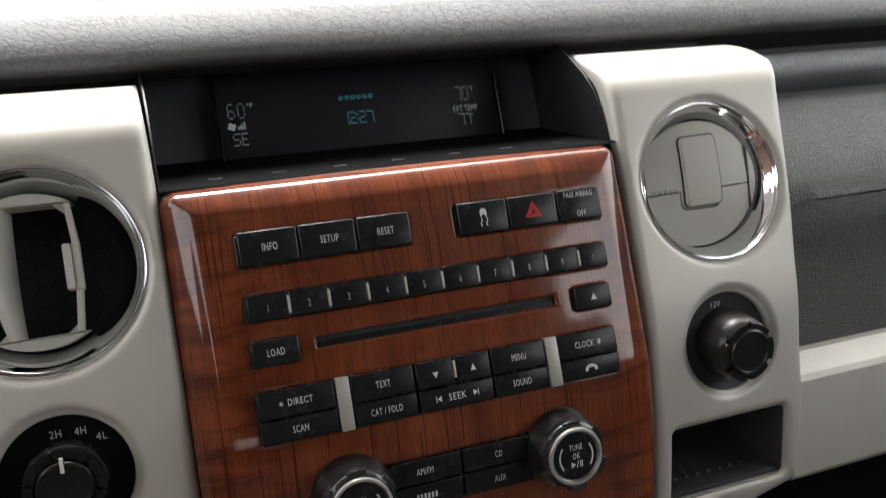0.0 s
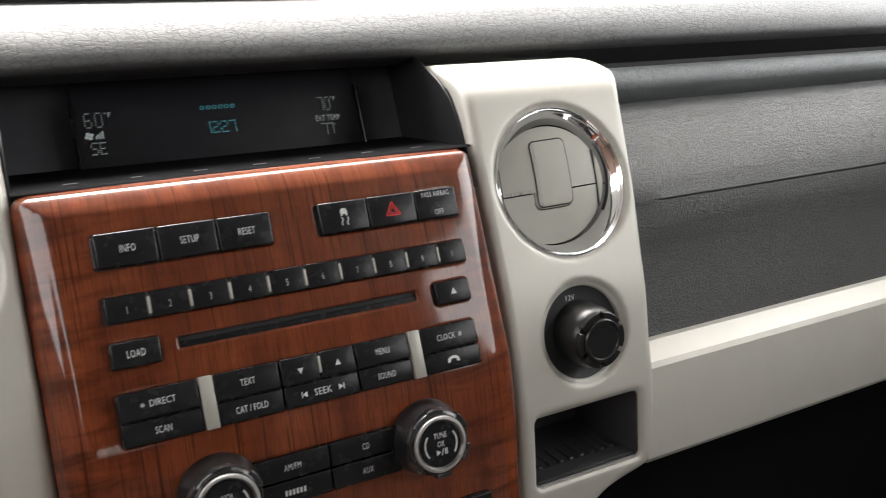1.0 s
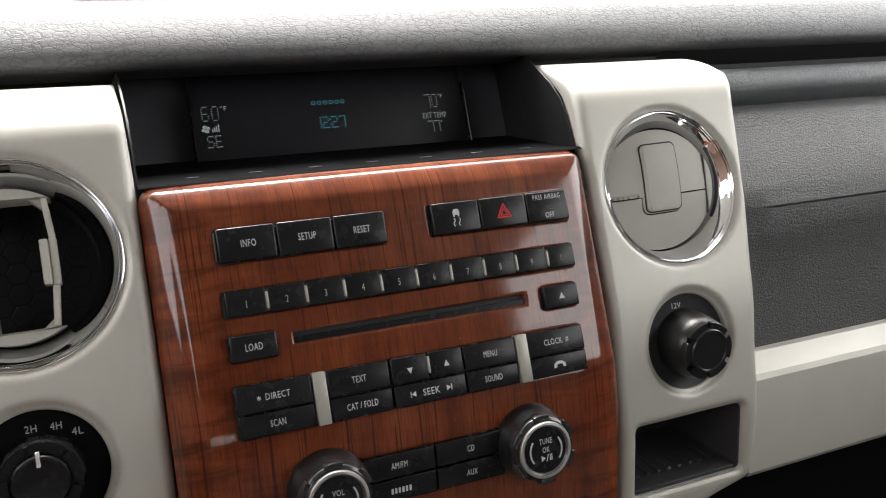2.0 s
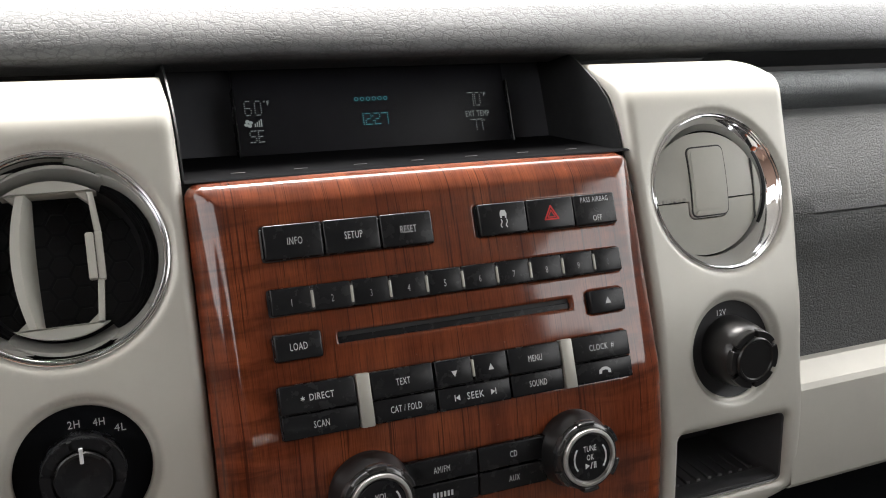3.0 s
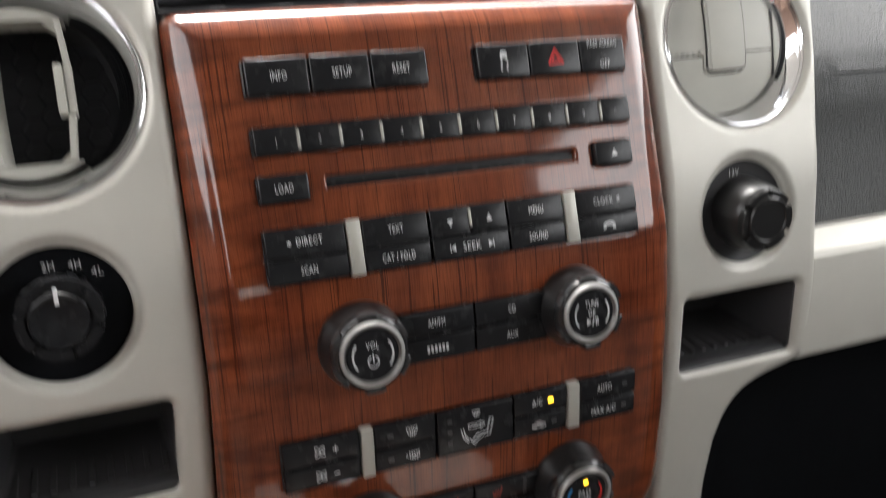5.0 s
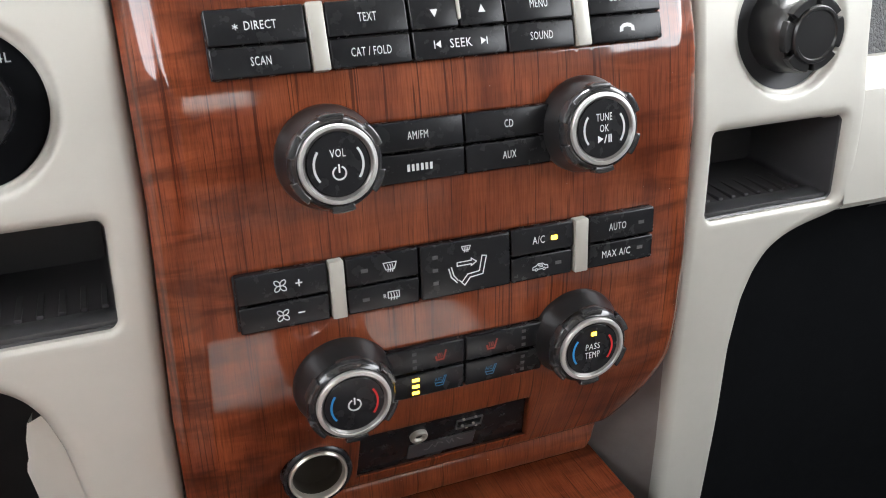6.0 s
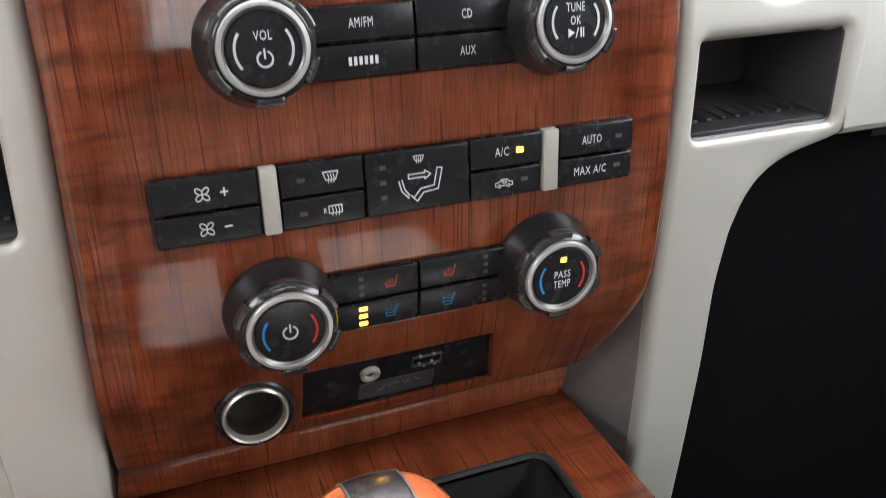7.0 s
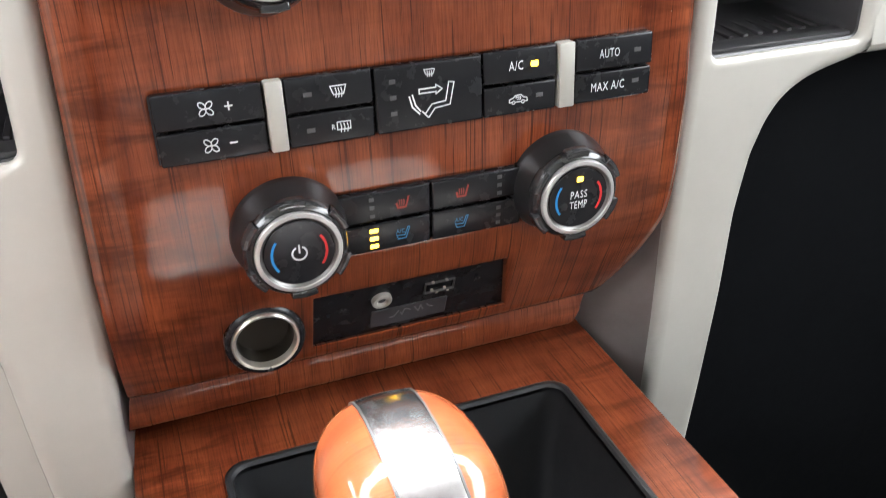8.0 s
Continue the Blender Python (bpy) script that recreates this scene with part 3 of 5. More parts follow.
pillar_r = pillar(1, "pillar_trim", "satin champagne-silver dash pillar with vent and cubby openings")
pillar_l = pillar(-1, "pillar_trim", "satin champagne-silver dash pillar beside the wood panel")

# wood panel
BOXES = {
    "info": (-.0300, .0560, .0420, .0602), "hazard": (.0785, .1628, .0423, .0604), "presets": (-.0302, .1616, .0166, .0306),
    "slot": (.0003, .1287, .0, .0074), "load": (-.0304, -.0066, -.0042, .0096), "eject": (.1366, .1594, -.0046, .0092),
    "direct": (-.0312, .1578, -.0395, -.0140), "climate": (-.0340, .1556, -.1350, -.1098), "usb": (.0128, .1003, -.2226, -.1948),
}
AM = [(.0120, -.0852), (.1140, -.0852), (.1140, -.0596), (.0120, -.0596)]
HEAT = [(.0120, -.1795), (.1120, -.1795), (.1120, -.1540), (.0120, -.1540)]
KNOBS = [(.0080, -.0708), (.1185, -.0708), (.0068, -.1648), (.1175, -.1645)]
LIGHTER = (-.0068, -.2090)
holes = [rounded(*BOXES[k], .0024 if k != "slot" else .0016) for k in BOXES if k != "usb"]
x0, x1, z0, z1 = BOXES["usb"]
holes.append([(x + .0060 * (z1 - z) / (z1 - z0) * max(0.0, (x - x0) / (x1 - x0)), z) for x, z in rounded(x0, x1 - .0020, z0, z1, .0012)])


def two_knob_hole(bar, k0, k1, r=.0195):
    z0, z1 = bar[0][1], bar[2][1]
    a0 = math.degrees(math.asin((z1 - k0[1]) / r))
    b0 = math.degrees(math.asin((z0 - k0[1]) / r))
    left = arc(r, a0, 360 + b0, 40, *k0)
    a1 = math.degrees(math.asin((z0 - k1[1]) / r))
    b1 = math.degrees(math.asin((z1 - k1[1]) / r))
    right = arc(r, -180 - a1, 180 - b1, 40, *k1)
    return left + right


holes += [two_knob_hole(AM, KNOBS[0], KNOBS[1], .0184), two_knob_hole(HEAT, KNOBS[2], KNOBS[3])]
holes.append(arc(.0142, 0, 360, 40, *LIGHTER)[:-1])


wz = [-.2292, -.2275, -.2255, -.2235, -.2215, -.219, -.2165, -.213, -.21, -.205, -.20, -.195, -.19] + [-.185 + .005 * i for i in range(53)]
wz = [z for z in wz if z < .0760]
outline = [(wood_edges(z)[1], z) for z in wz] + arc(.008, 0, 90, 10, .1838 - .008, .0765) + arc(.008, 90, 180, 10, -.0593 + .008, .0765) + [(wood_edges(z)[0], z) for z in reversed(wz)]

stack = thing("center_stack_panel", (.0635, .02, -.07), "glossy red-brown wood-grain centre stack panel with button openings", "dashboard panel")
collars = []
for d in (.0009, .0022):
    for k, (x0, x1, z0, z1) in BOXES.items():
        collars += resample(rounded(x0 - d, x1 + d + (.0060 if k == "usb" else 0), z0 - d, z1 + d, .0024 + d), .0025)
    for loop, k0, k1, r in ((AM, KNOBS[0], KNOBS[1], .0184), (HEAT, KNOBS[2], KNOBS[3], .0195)):
        collars += resample(two_knob_hole([(x, z + (d if z > loop[0][1] else -d)) for x, z in loop], k0, k1, r + d), .0025)
    collars += arc(.0142 + d, 0, 360, 40, *LIGHTER)[:-1]
bm = sheet(outline, holes, wood_fn, .0035, collars, lip=.0011, depth=.005, back=.018, ladder=(.0006, .0012, .0024, .0034, .0038, .0066, .0092, .0116, .0131, .0138, .0145, .0152, .0160))
part("wood_panel", bm, WOOD, stack, smooth=33)


def strip(points, x0, x1, cuts=24, bm=None, taper=None):
    """Extrudes a profile of (y, z) along x; with UVs along x and the profile."""
    bm = bm or bmesh.new()
    uv = bm.loops.layers.uv.verify()
    s, run = [0.0], 0.0
    for p, q in zip(points, points[1:]):
        run += math.dist(p, q)
        s.append(run)
    rows = []
    for i in range(cuts + 1):
        f = i / cuts
        row = []
        for k, (y, z) in enumerate(points):
            a, b = (x0, x1) if taper is None else taper(k / (len(points) - 1))
            row.append(bm.verts.new((a + (b - a) * f, y, z)))
        rows.append(row)
    for i in range(cuts):
        for k in range(len(points) - 1):
            f = bm.faces.new((rows[i][k], rows[i + 1][k], rows[i + 1][k + 1], rows[i][k + 1]))
            for lp, (ii, kk) in zip(f.loops, ((i, k), (i + 1, k), (i + 1, k + 1), (i, k + 1))):
                lp[uv].uv = (rows[ii][kk].co.x, -s[kk])
    return bm


low = [(wood_y(-.2292) + .0012, -.2286), (wood_y(-.2292) + .0060, -.2292), (.0886, -.2320), (.0898, -.2385), (.0925, -.2436), (.0980, -.2468), (.1070, -.2496), (.1180, -.2520), (.1240, -.2530)]
bm = strip(low, -.0620, .1540, 40, taper=lambda k: (-.0615 - .009 * k, .1545 - .018 * k))
for v in bm.verts:
    v.co.y += .12 * (v.co.x - XC) ** 2 * max(0.0, 1 - (-.2286 - v.co.z) / .025)
part("lower_lip", bm, WOOD, stack, smooth=60)
behind = [(wood_y(z) + .021, z) for z in [-.205 + .012 * i for i in range(25)]]
part("backing", strip(behind, -.0500, .1700, 2), BLACK, stack)

# display recess above the wood
hood = thing("display_recess", (.0635, .09, .12), "black hooded recess with a matt ledge above the wood panel", "display housing", kind="")
shelf = [(.0118, .0842), (.0124, .0850), (.0140, .0860), (.030, .0905), (.060, .1010), (.096, .1135)]
part("ledge", strip(shelf, -.0585, .1870, 20), DUSTY, hood)
part("rear_wall", strip([(.0965, .112), (.0985, .180)], -.070, .200, 4), HOOD, hood)
part("roof", strip([(.1000, .176), (.075, .166), (.060, .1580), (.0550, .1565)], -.070, .200, 4), HOOD, hood)
for sx in (-1, 1):
    x = .064 + sx * .1216
    bm = bmesh.new()
    vs = [bm.verts.new((x, y, z)) for y, z in ((.014, .060), (.10, .095), (.10, .166), (.060, .157), (.052, .1515), (.042, .141), (.032, .130), (.024, .118), (.020, .106), (.018, .090))]
    bm.faces.new(vs)
    r = bmesh.ops.extrude_face_region(bm, geom=bm.faces[:])
    bmesh.ops.recalc_face_normals(bm, faces=bm.faces)
    bmesh.ops.translate(bm, vec=(sx * .001, 0, 0), verts=[g for g in r["geom"] if isinstance(g, bmesh.types.BMVert)])
    part("side_wall", bm, TRAY, hood)
for k in range(7):
    x = -.0305 + .0320 * k
    part("slot_mark", box(x - .0036, x + .0036, .0318, .0334, .0912, .0916, .0002, 1), UNLIT, hood)

display = thing("information_display", (.0675, .09, .13), "black information display with dim white and cyan characters", "display")
part("screen", box(-.0185, .1545, .0900, .0950, .1096, .1640, .0015), SCREEN, display)
for x, dx in ((-.0190, 0), (.1545, .0018), (.1880, .002)):
    part("frame_edge", box(x - .0006, x + .0006, .086, .094, .1100, .150, .0004, 1), BUTTON, display)
DZ = plain_frame(0, .0898, -.0022)


def disp(s, x, z, h, w, mat, name="digits"):
    return lettering(s, display, DZ @ Matrix.Translation((x, z, 0)), h, w, mat, name, bold=0)


MATRIX = {"0": "01110 10001 10001 10001 10001 10001 01110", "6": "01110 10000 10000 11110 10001 10001 01110", "7": "11111 00001 00001 00001 00001 00001 00001",
          "S": "01111 10000 10000 01110 00001 00001 11110", "E": "11111 10000 10000 11110 10000 10000 11111",
          "1": "00001 00001 00001 00001 00001 00001 00001", "2": "11110 00001 00001 01110 10000 10000 11111"}


def dots(ch, x, z, w, h, mat, name="dot_digit"):
    """A character of five by seven small square dots."""
    bm, r = None, .00027
    for row, bits in enumerate(MATRIX[ch].split()):
        for col, bit in enumerate(bits):
            if bit == "1":
                cx, cz = x + (col / 4 - .5) * w, z + (.5 - row / 6) * h
                bm = prism([(cx - r, cz - r), (cx + r, cz - r), (cx + r, cz + r), (cx - r, cz + r)], 0, .0001, bm)
    return part(name, bm, mat, display, smooth=None, frame_m=DZ)


dots("6", -.0110, .1412, .0036, .0082, ICE)
dots("0", -.0052, .1412, .0036, .0082, ICE)
disp("°F", .0000, .1440, .0030, .0036, ICE, "unit")
dots("S", -.0098, .1246, .0034, .0066, ICE)
dots("E", -.0052, .1246, .0030, .0066, ICE)
fan = None
for k in range(4):
    c, s = math.cos(k * math.pi / 2 + .4), math.sin(k * math.pi / 2 + .4)
    fan = prism([(-.0116 + c * .0014 + .0013 * math.cos(a), .1322 + s * .0014 + .0010 * math.sin(a)) for a in np.arange(0, 6.2, .7)], 0, .0001, fan)
for k in range(4):
    x = -.0082 + k * .0012
    fan = prism([(x, .1302), (x + .0007, .1302), (x + .0007, .1322 + k * .0008), (x, .1322 + k * .0008)], 0, .0001, fan)
part("fan_symbol", fan, ICE, display, smooth=None, frame_m=DZ)
for k in range(6):
    bm = stroke(arc(.0011, 0, 360, 12, .0541 + k * .0037, .1440)[:-1], .00024, bm=None, closed=True)
    part("ring_mark", bm, CYAN, display, smooth=None, frame_m=DZ)
dots("1", .0552, .1316, .0036, .0066, CYAN)
dots("2", .0602, .1316, .0034, .0066, CYAN)
dots("2", .0658, .1316, .0034, .0066, CYAN)
dots("7", .0708, .1316, .0034, .0066, CYAN)
cb = prism([(.0628, .1330), (.0634, .1330), (.0634, .1336), (.0628, .1336)], 0, .0001)
cb = prism([(.0628, .1300), (.0634, .1300), (.0634, .1306), (.0628, .1306)], 0, .0001, cb)
part("colon", cb, CYAN, display, smooth=None, frame_m=DZ)
dots("7", .1292, .1410, .0034, .0082, ICE)
dots("0", .1340, .1410, .0034, .0082, ICE)
disp("°F", .1384, .1440, .0028, .0032, ICE, "unit")
disp("EXT TEMP", .1326, .1316, .0036, .0162, ICE, "words")
dots("7", .1292, .1245, .0034, .0066, ICE)
dots("7", .1336, .1245, .0030, .0066, ICE)
disp("°", .1366, .1272, .0012, .0012, ICE, "unit")

# dash pad with the speaker grille
pad = thing("dash_pad", (.0635, .2, .2), "grey grained vinyl dash top pad with a soft rolled edge", "dashboard top")
pp = [(.085, .1600), (.062, .1565), (.0545, .1552), (.0490, .1558), (.0460, .1575), (.0450, .1610), (.0453, .1655), (.0466, .1710), (.0496, .1780), (.0546, .1865), (.0625, .1955), (.0720, .2040), (.0900, .2160), (.1200, .2330), (.1700, .2580), (.2500, .2950), (.4000, .3600), (.5500, .4200)]
dense = []
for k in range(len(pp) - 1):
    p0, p1, p2, p3 = (Vector(pp[max(0, min(len(pp) - 1, k + j))]) for j in (-1, 0, 1, 2))
    for i in range(4):
        t = i / 4
        q = 0.5 * (2 * p1 + (p2 - p0) * t + (2 * p0 - 5 * p1 + 4 * p2 - p3) * t * t + (3 * p1 - p0 - 3 * p2 + p3) * t ** 3)
        dense.append((q.x, q.y))
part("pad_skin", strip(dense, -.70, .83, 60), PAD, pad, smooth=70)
top_y, top_z = [p[0] for p in pp[6:]], [p[1] for p in pp[6:]]
part("lower_valance", strip([(.062, .1572), (.086, .1520), (.090, .1380)], .300, .83, 4), BLACK, pad)


def pad_z(y):
    return smooth_curve(top_y, top_z, .006)(y)


def grille_fn(lift):
    return lambda x, y: Vector((x, y - .5 * lift, pad_z(y) + .85 * lift))


grille = thing("speaker_grille", (.064, .11, .23), "grey plastic speaker grille set in the dash top", "speaker grille")
gl = [(x + .25 * (y - .12) * (1 if x > .064 else -1), y) for x, y in rounded(-.0930, .2260, .0660, .1700, .010, 5)]
gi = [(x + .25 * (y - .12) * (1 if x > .064 else -1), y) for x, y in rounded(-.0820, .2150, .0735, .1620, .006, 5)]
part("frame", sheet(gl, [gi], grille_fn(.0030), .008, lip=.001, depth=.002, back=.006), GRILLE, grille)
part("mesh_panel", sheet(gi, [], grille_fn(.0005), .012), GRILLE, grille)
for k in range(10):
    x = -.064 + .0275 * k
    rib = [(x, .0745), (x + .0030, .0745), (x - .030, .1600), (x - .033, .1600)]
    if x - .033 < -.078:
        rib = [(x, .0745), (x + .003, .0745), (x - .006, .106), (x - .009, .106)]
    part("rib", sheet(rib, [], grille_fn(.0022), .02, back=.002), GRILLE, grille)
part("dark_pocket", sheet([(.160, .0745), (.208, .0745), (.202, .0960), (.170, .0960)], [], grille_fn(.0012), .02), DARK, grille)

# passenger side
side = thing("passenger_dash", (.5, .05, .03), "dark grained vinyl passenger dash face with a moulded seam", "dashboard panel")
face = [(.110, .1185), (.066, .1150), (.054, .1110), (.044, .1030), (.038, .0920), (.033, .0750), (.0300, .0500), (.0297, .0374), (.0304, .0371), (.0322, .0368), (.0322, .0364), (.0306, .0360), (.0303, .0352), (.033, .020), (.0385, .0050), (.0405, -.0200), (.0400, -.0600)]
bm = strip(face, .280, .86, 80)
for v in bm.verts:
    # the crease starts a little way in from the pillar
    if v.co.x < .336 and .0355 < v.co.z < .0373:
        v.co.y = .0299
part("vinyl_face", bm, SKIN, side, smooth=36)
part("upper_ledge", strip([(.120, .1480), (.072, .1440), (.064, .1415), (.0590, .1370), (.0590, .1285), (.065, .1245), (.105, .1215)], .280, .86, 12), LEDGE, side, smooth=70)
trim = thing("trim_strip", (.5, .03, -.09), "satin silver horizontal trim strip across the passenger dash", "dashboard trim")
tp = [(.050, -.0520), (.0400, -.0530), (.0345, -.0550), (.0290, -.0640), (.0268, -.0680), (.0262, -.0720), (.0290, -.0900), (.0345, -.1150), (.0390, -.1300), (.0420, -.1325), (.070, -.1340)]
part("strip_face", strip(tp, .2860, .86, 30), SILVER, trim, smooth=12)
glove = thing("glove_box", (.5, .09, -.2), "black plastic glove box under the silver strip, carried down as the dark footwell", "glove box")
# Runs on below the glove box as a near-black sheet for the shaded footwell.
part("lid_and_footwell", strip([(.075, -.131), (.078, -.150), (.086, -.180), (.100, -.230), (.140, -.340), (.200, -.480), (.26, -.60)], .2000, .86, 10), VOID, glove)
part("upper_edge", strip([(.0745, -.1335), (.0735, -.1365), (.0742, -.1385), (.0775, -.1400)], .3400, .86, 8), BLACK, glove)

# side walls of the stack behind the pillars
sides = thing("stack_side", (.0635, .12, -.2), "grey-brown plastic side walls between stack and console, darkened for shade", "dashboard panel")
for sx in (-1, 1):
    bm = bmesh.new()
    zs = [-.41 + .02 * i for i in range(13)]
    cols = []
    for z in zs:
        inner = pillar_edges(z)[0]
        near = inner - .0003 if sx > 0 else 2 * .064 - inner - driver_shift(inner, z) + .0003
        cols.append([bm.verts.new((near - (.046 if sx > 0 else -.004) * k, pil_y(z) + .0062 + .052 * k, z)) for k in (0, .33, .66, 1)])
    for p, q in zip(cols, cols[1:]):
        for k in range(3):
            bm.faces.new((p[k], p[k + 1], q[k + 1], q[k]))
    bmesh.ops.solidify(bm, geom=bm.faces[:], thickness=.001)
    # On the left this darker colour stands for the pillar's own paint in shade.
    part("inner_wall", bm, SHADED_MAUVE, sides)
    x = .1850 if sx > 0 else -.0622
    zs = [-.18 + .03 * i for i in range(9)]
    bm = bmesh.new()
    loop = [(pil_y(z) + .0100, z) for z in zs] + [(.19, zs[-1]), (.19, zs[0])]
    bm.faces.new([bm.verts.new((x, y, z)) for y, z in loop])
    r = bmesh.ops.extrude_face_region(bm, geom=bm.faces[:])
    bmesh.ops.translate(bm, vec=(sx * .001, 0, 0), verts=[g for g in r["geom"] if isinstance(g, bmesh.types.BMVert)])
    bmesh.ops.recalc_face_normals(bm, faces=bm.faces)
    part("side_wall", bm, BLACK, sides)

# centre console
console = thing("center_console", (.047, .02, -.28), "glossy wood-grain centre console top round a black tray", "console")
CS = Matrix.Translation((0, .1215, -.2515)) @ Matrix.Rotation(radians(TILT), 4, "X")


def console_fn(x, s):
    """s runs from the stack towards the seats on the level console top."""
    return CS @ Vector((x, s, 0))


cx0, cx1 = -.0680, .1600
open_loop = rounded(-.0330, .1296, -.330, -.0430, .010, 5)
cbm = sheet([(cx1, .012), (cx0, .012), (cx0, -.55), (cx1, -.55)], [open_loop], console_fn, .008, lip=.003, depth=.004, back=0)
part("wood_top", cbm, WOOD, console, smooth=50)
for x in (cx0 + .004, cx1 - .004):
    b2 = box(x - .003, x + .003, -.55, .03, -.40, -.0085)
    part("console_side", b2, BLACK, console, frame_m=CS)
tray = thing("console_tray", (.047, .03, -.33), "black moulded plastic tray set in the console", "tray")
tb = bmesh.new()
lp0 = rounded(-.0325, .1291, -.329, -.0435, .0095, 5)
lp1 = rounded(-.0290, .1256, -.326, -.0470, .0080, 5)
lp2 = rounded(-.0200, .1166, -.316, -.0570, .0080, 5)
rws = []
for lp, h in ((lp1, .0), (lp1, -.003), (lp2, -.062), (lp2, -.063)):
    rws.append([tb.verts.new((x, y, h)) for x, y in lp])
for p, q in zip(rws, rws[1:]):
    for i in range(len(p)):
        tb.faces.new((p[i], p[(i + 1) % len(p)], q[(i + 1) % len(p)], q[i]))
tb.faces.new(rws[-1])
part("tray_liner", tb, TRAY, tray, frame_m=CS)
tb, rws = bmesh.new(), []
for lp, h in ((lp0, -.0010), (lp0, .0010), (rounded(-.0315, .1281, -.328, -.0445, .009, 5), .0016), (rounded(-.0300, .1266, -.327, -.0460, .0085, 5), .0014), (lp1, .0002), (lp1, -.002)):
    rws.append([tb.verts.new((x, y, h)) for x, y in lp])
for p, q in zip(rws, rws[1:]):
    for i in range(len(p)):
        tb.faces.new((p[i], p[(i + 1) % len(p)], q[(i + 1) % len(p)], q[i]))
part("tray_rim", tb, TRAY, tray, frame_m=CS)

# unseen cabin shell; its walls and openings are set to shape the daylight
cabin = thing("cabin_shell", (0, -.5, .3), "unseen pale headliner and door walls, open windows set to shape the daylight", "car cabin", kind="structure")


def shell(name, corners, mat):
    bm = bmesh.new()
    bm.faces.new([bm.verts.new(c) for c in corners])
    r = bmesh.ops.solidify(bm, geom=bm.faces[:], thickness=0.02)
    return part(name, bm, mat, cabin, world_space=True)


def wbox(name, lo, hi, mat):
    return part(name, box(lo[0], hi[0], lo[1], hi[1], lo[2], hi[2], .01, 1), mat, cabin, world_space=True)


# Front edge carried forward to keep the sky's reflection off the wood's top.
wbox("roof_liner", (-.78, -2.0, 1.34), (.78, .20, 1.38), LINER)
wbox("cabin_floor", (-.80, -2.1, -.03), (.80, .60, .0), BLACK)
for sx in (-1, 1):
    a, b = sorted((sx * .76, sx * .82))
    wbox("window_header", (a, -2.0, 1.30), (b, .0, 1.38), LINER)
    wbox("rear_side", (a, -2.06, 0.0), (b, -1.30 if sx > 0 else -1.60, 1.31), DARK)
    if sx < 0:
        # Unseen; stands far forward and high to cut the window's streak on the wood.
        wbox("rear_light_block", (a, -1.60, 0.0), (b, -.62, 1.15), DARK)
    else:
        wbox("rear_light_block", (a, -1.30, 0.0), (b, -.92, .90), DARK)
    wbox("kick_panel", (a, .10, 0.0), (b, .62, .86), DARK)
    wbox("door_panel", (a, -.92 if sx > 0 else -.62, 0.0), (b, .10, .97 if sx < 0 else .88), TAN if sx < 0 else DARK)
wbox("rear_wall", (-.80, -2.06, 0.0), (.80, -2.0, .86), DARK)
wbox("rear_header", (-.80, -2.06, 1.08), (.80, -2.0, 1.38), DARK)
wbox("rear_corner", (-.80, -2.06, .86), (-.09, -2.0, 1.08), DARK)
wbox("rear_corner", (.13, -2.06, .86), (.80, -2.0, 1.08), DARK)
for sx in (-1, 1):
    a, b = sorted((sx * .17, sx * .70))
    wbox("seat_cushion", (a, -.95, .10), (b, -.38, .40), TAN if sx < 0 else SEAT)
    wbox("seat_back", (a, -1.15, .30), (b, -.93, 1.02), SEAT)
# Unseen pane, tinted to dim the rear opening's reflection in the wood.
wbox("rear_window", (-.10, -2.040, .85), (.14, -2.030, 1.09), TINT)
wbox("console_bezel", (-.120, -.285, .466), (.088, -.170, .479), BEZEL)
wbox("armrest", (-.135, -.90, .30), (.105, -.300, .585), SEAT)
wbox("firewall", (-.80, .58, .0), (.80, .64, .93), BLACK)
ground = tagged(new("ground", mesh_of(box(-300, 300, -300, 300, -.62, -.60), "ground", plastic("asphalt", (.24, .235, .22), .9))), "pale concrete ground under the vehicle", "ground", kind="structure")


# ---- controls ----
COLLAR = plastic("glossy_collar_plastic", (.014, .014, .015), .16, .5)


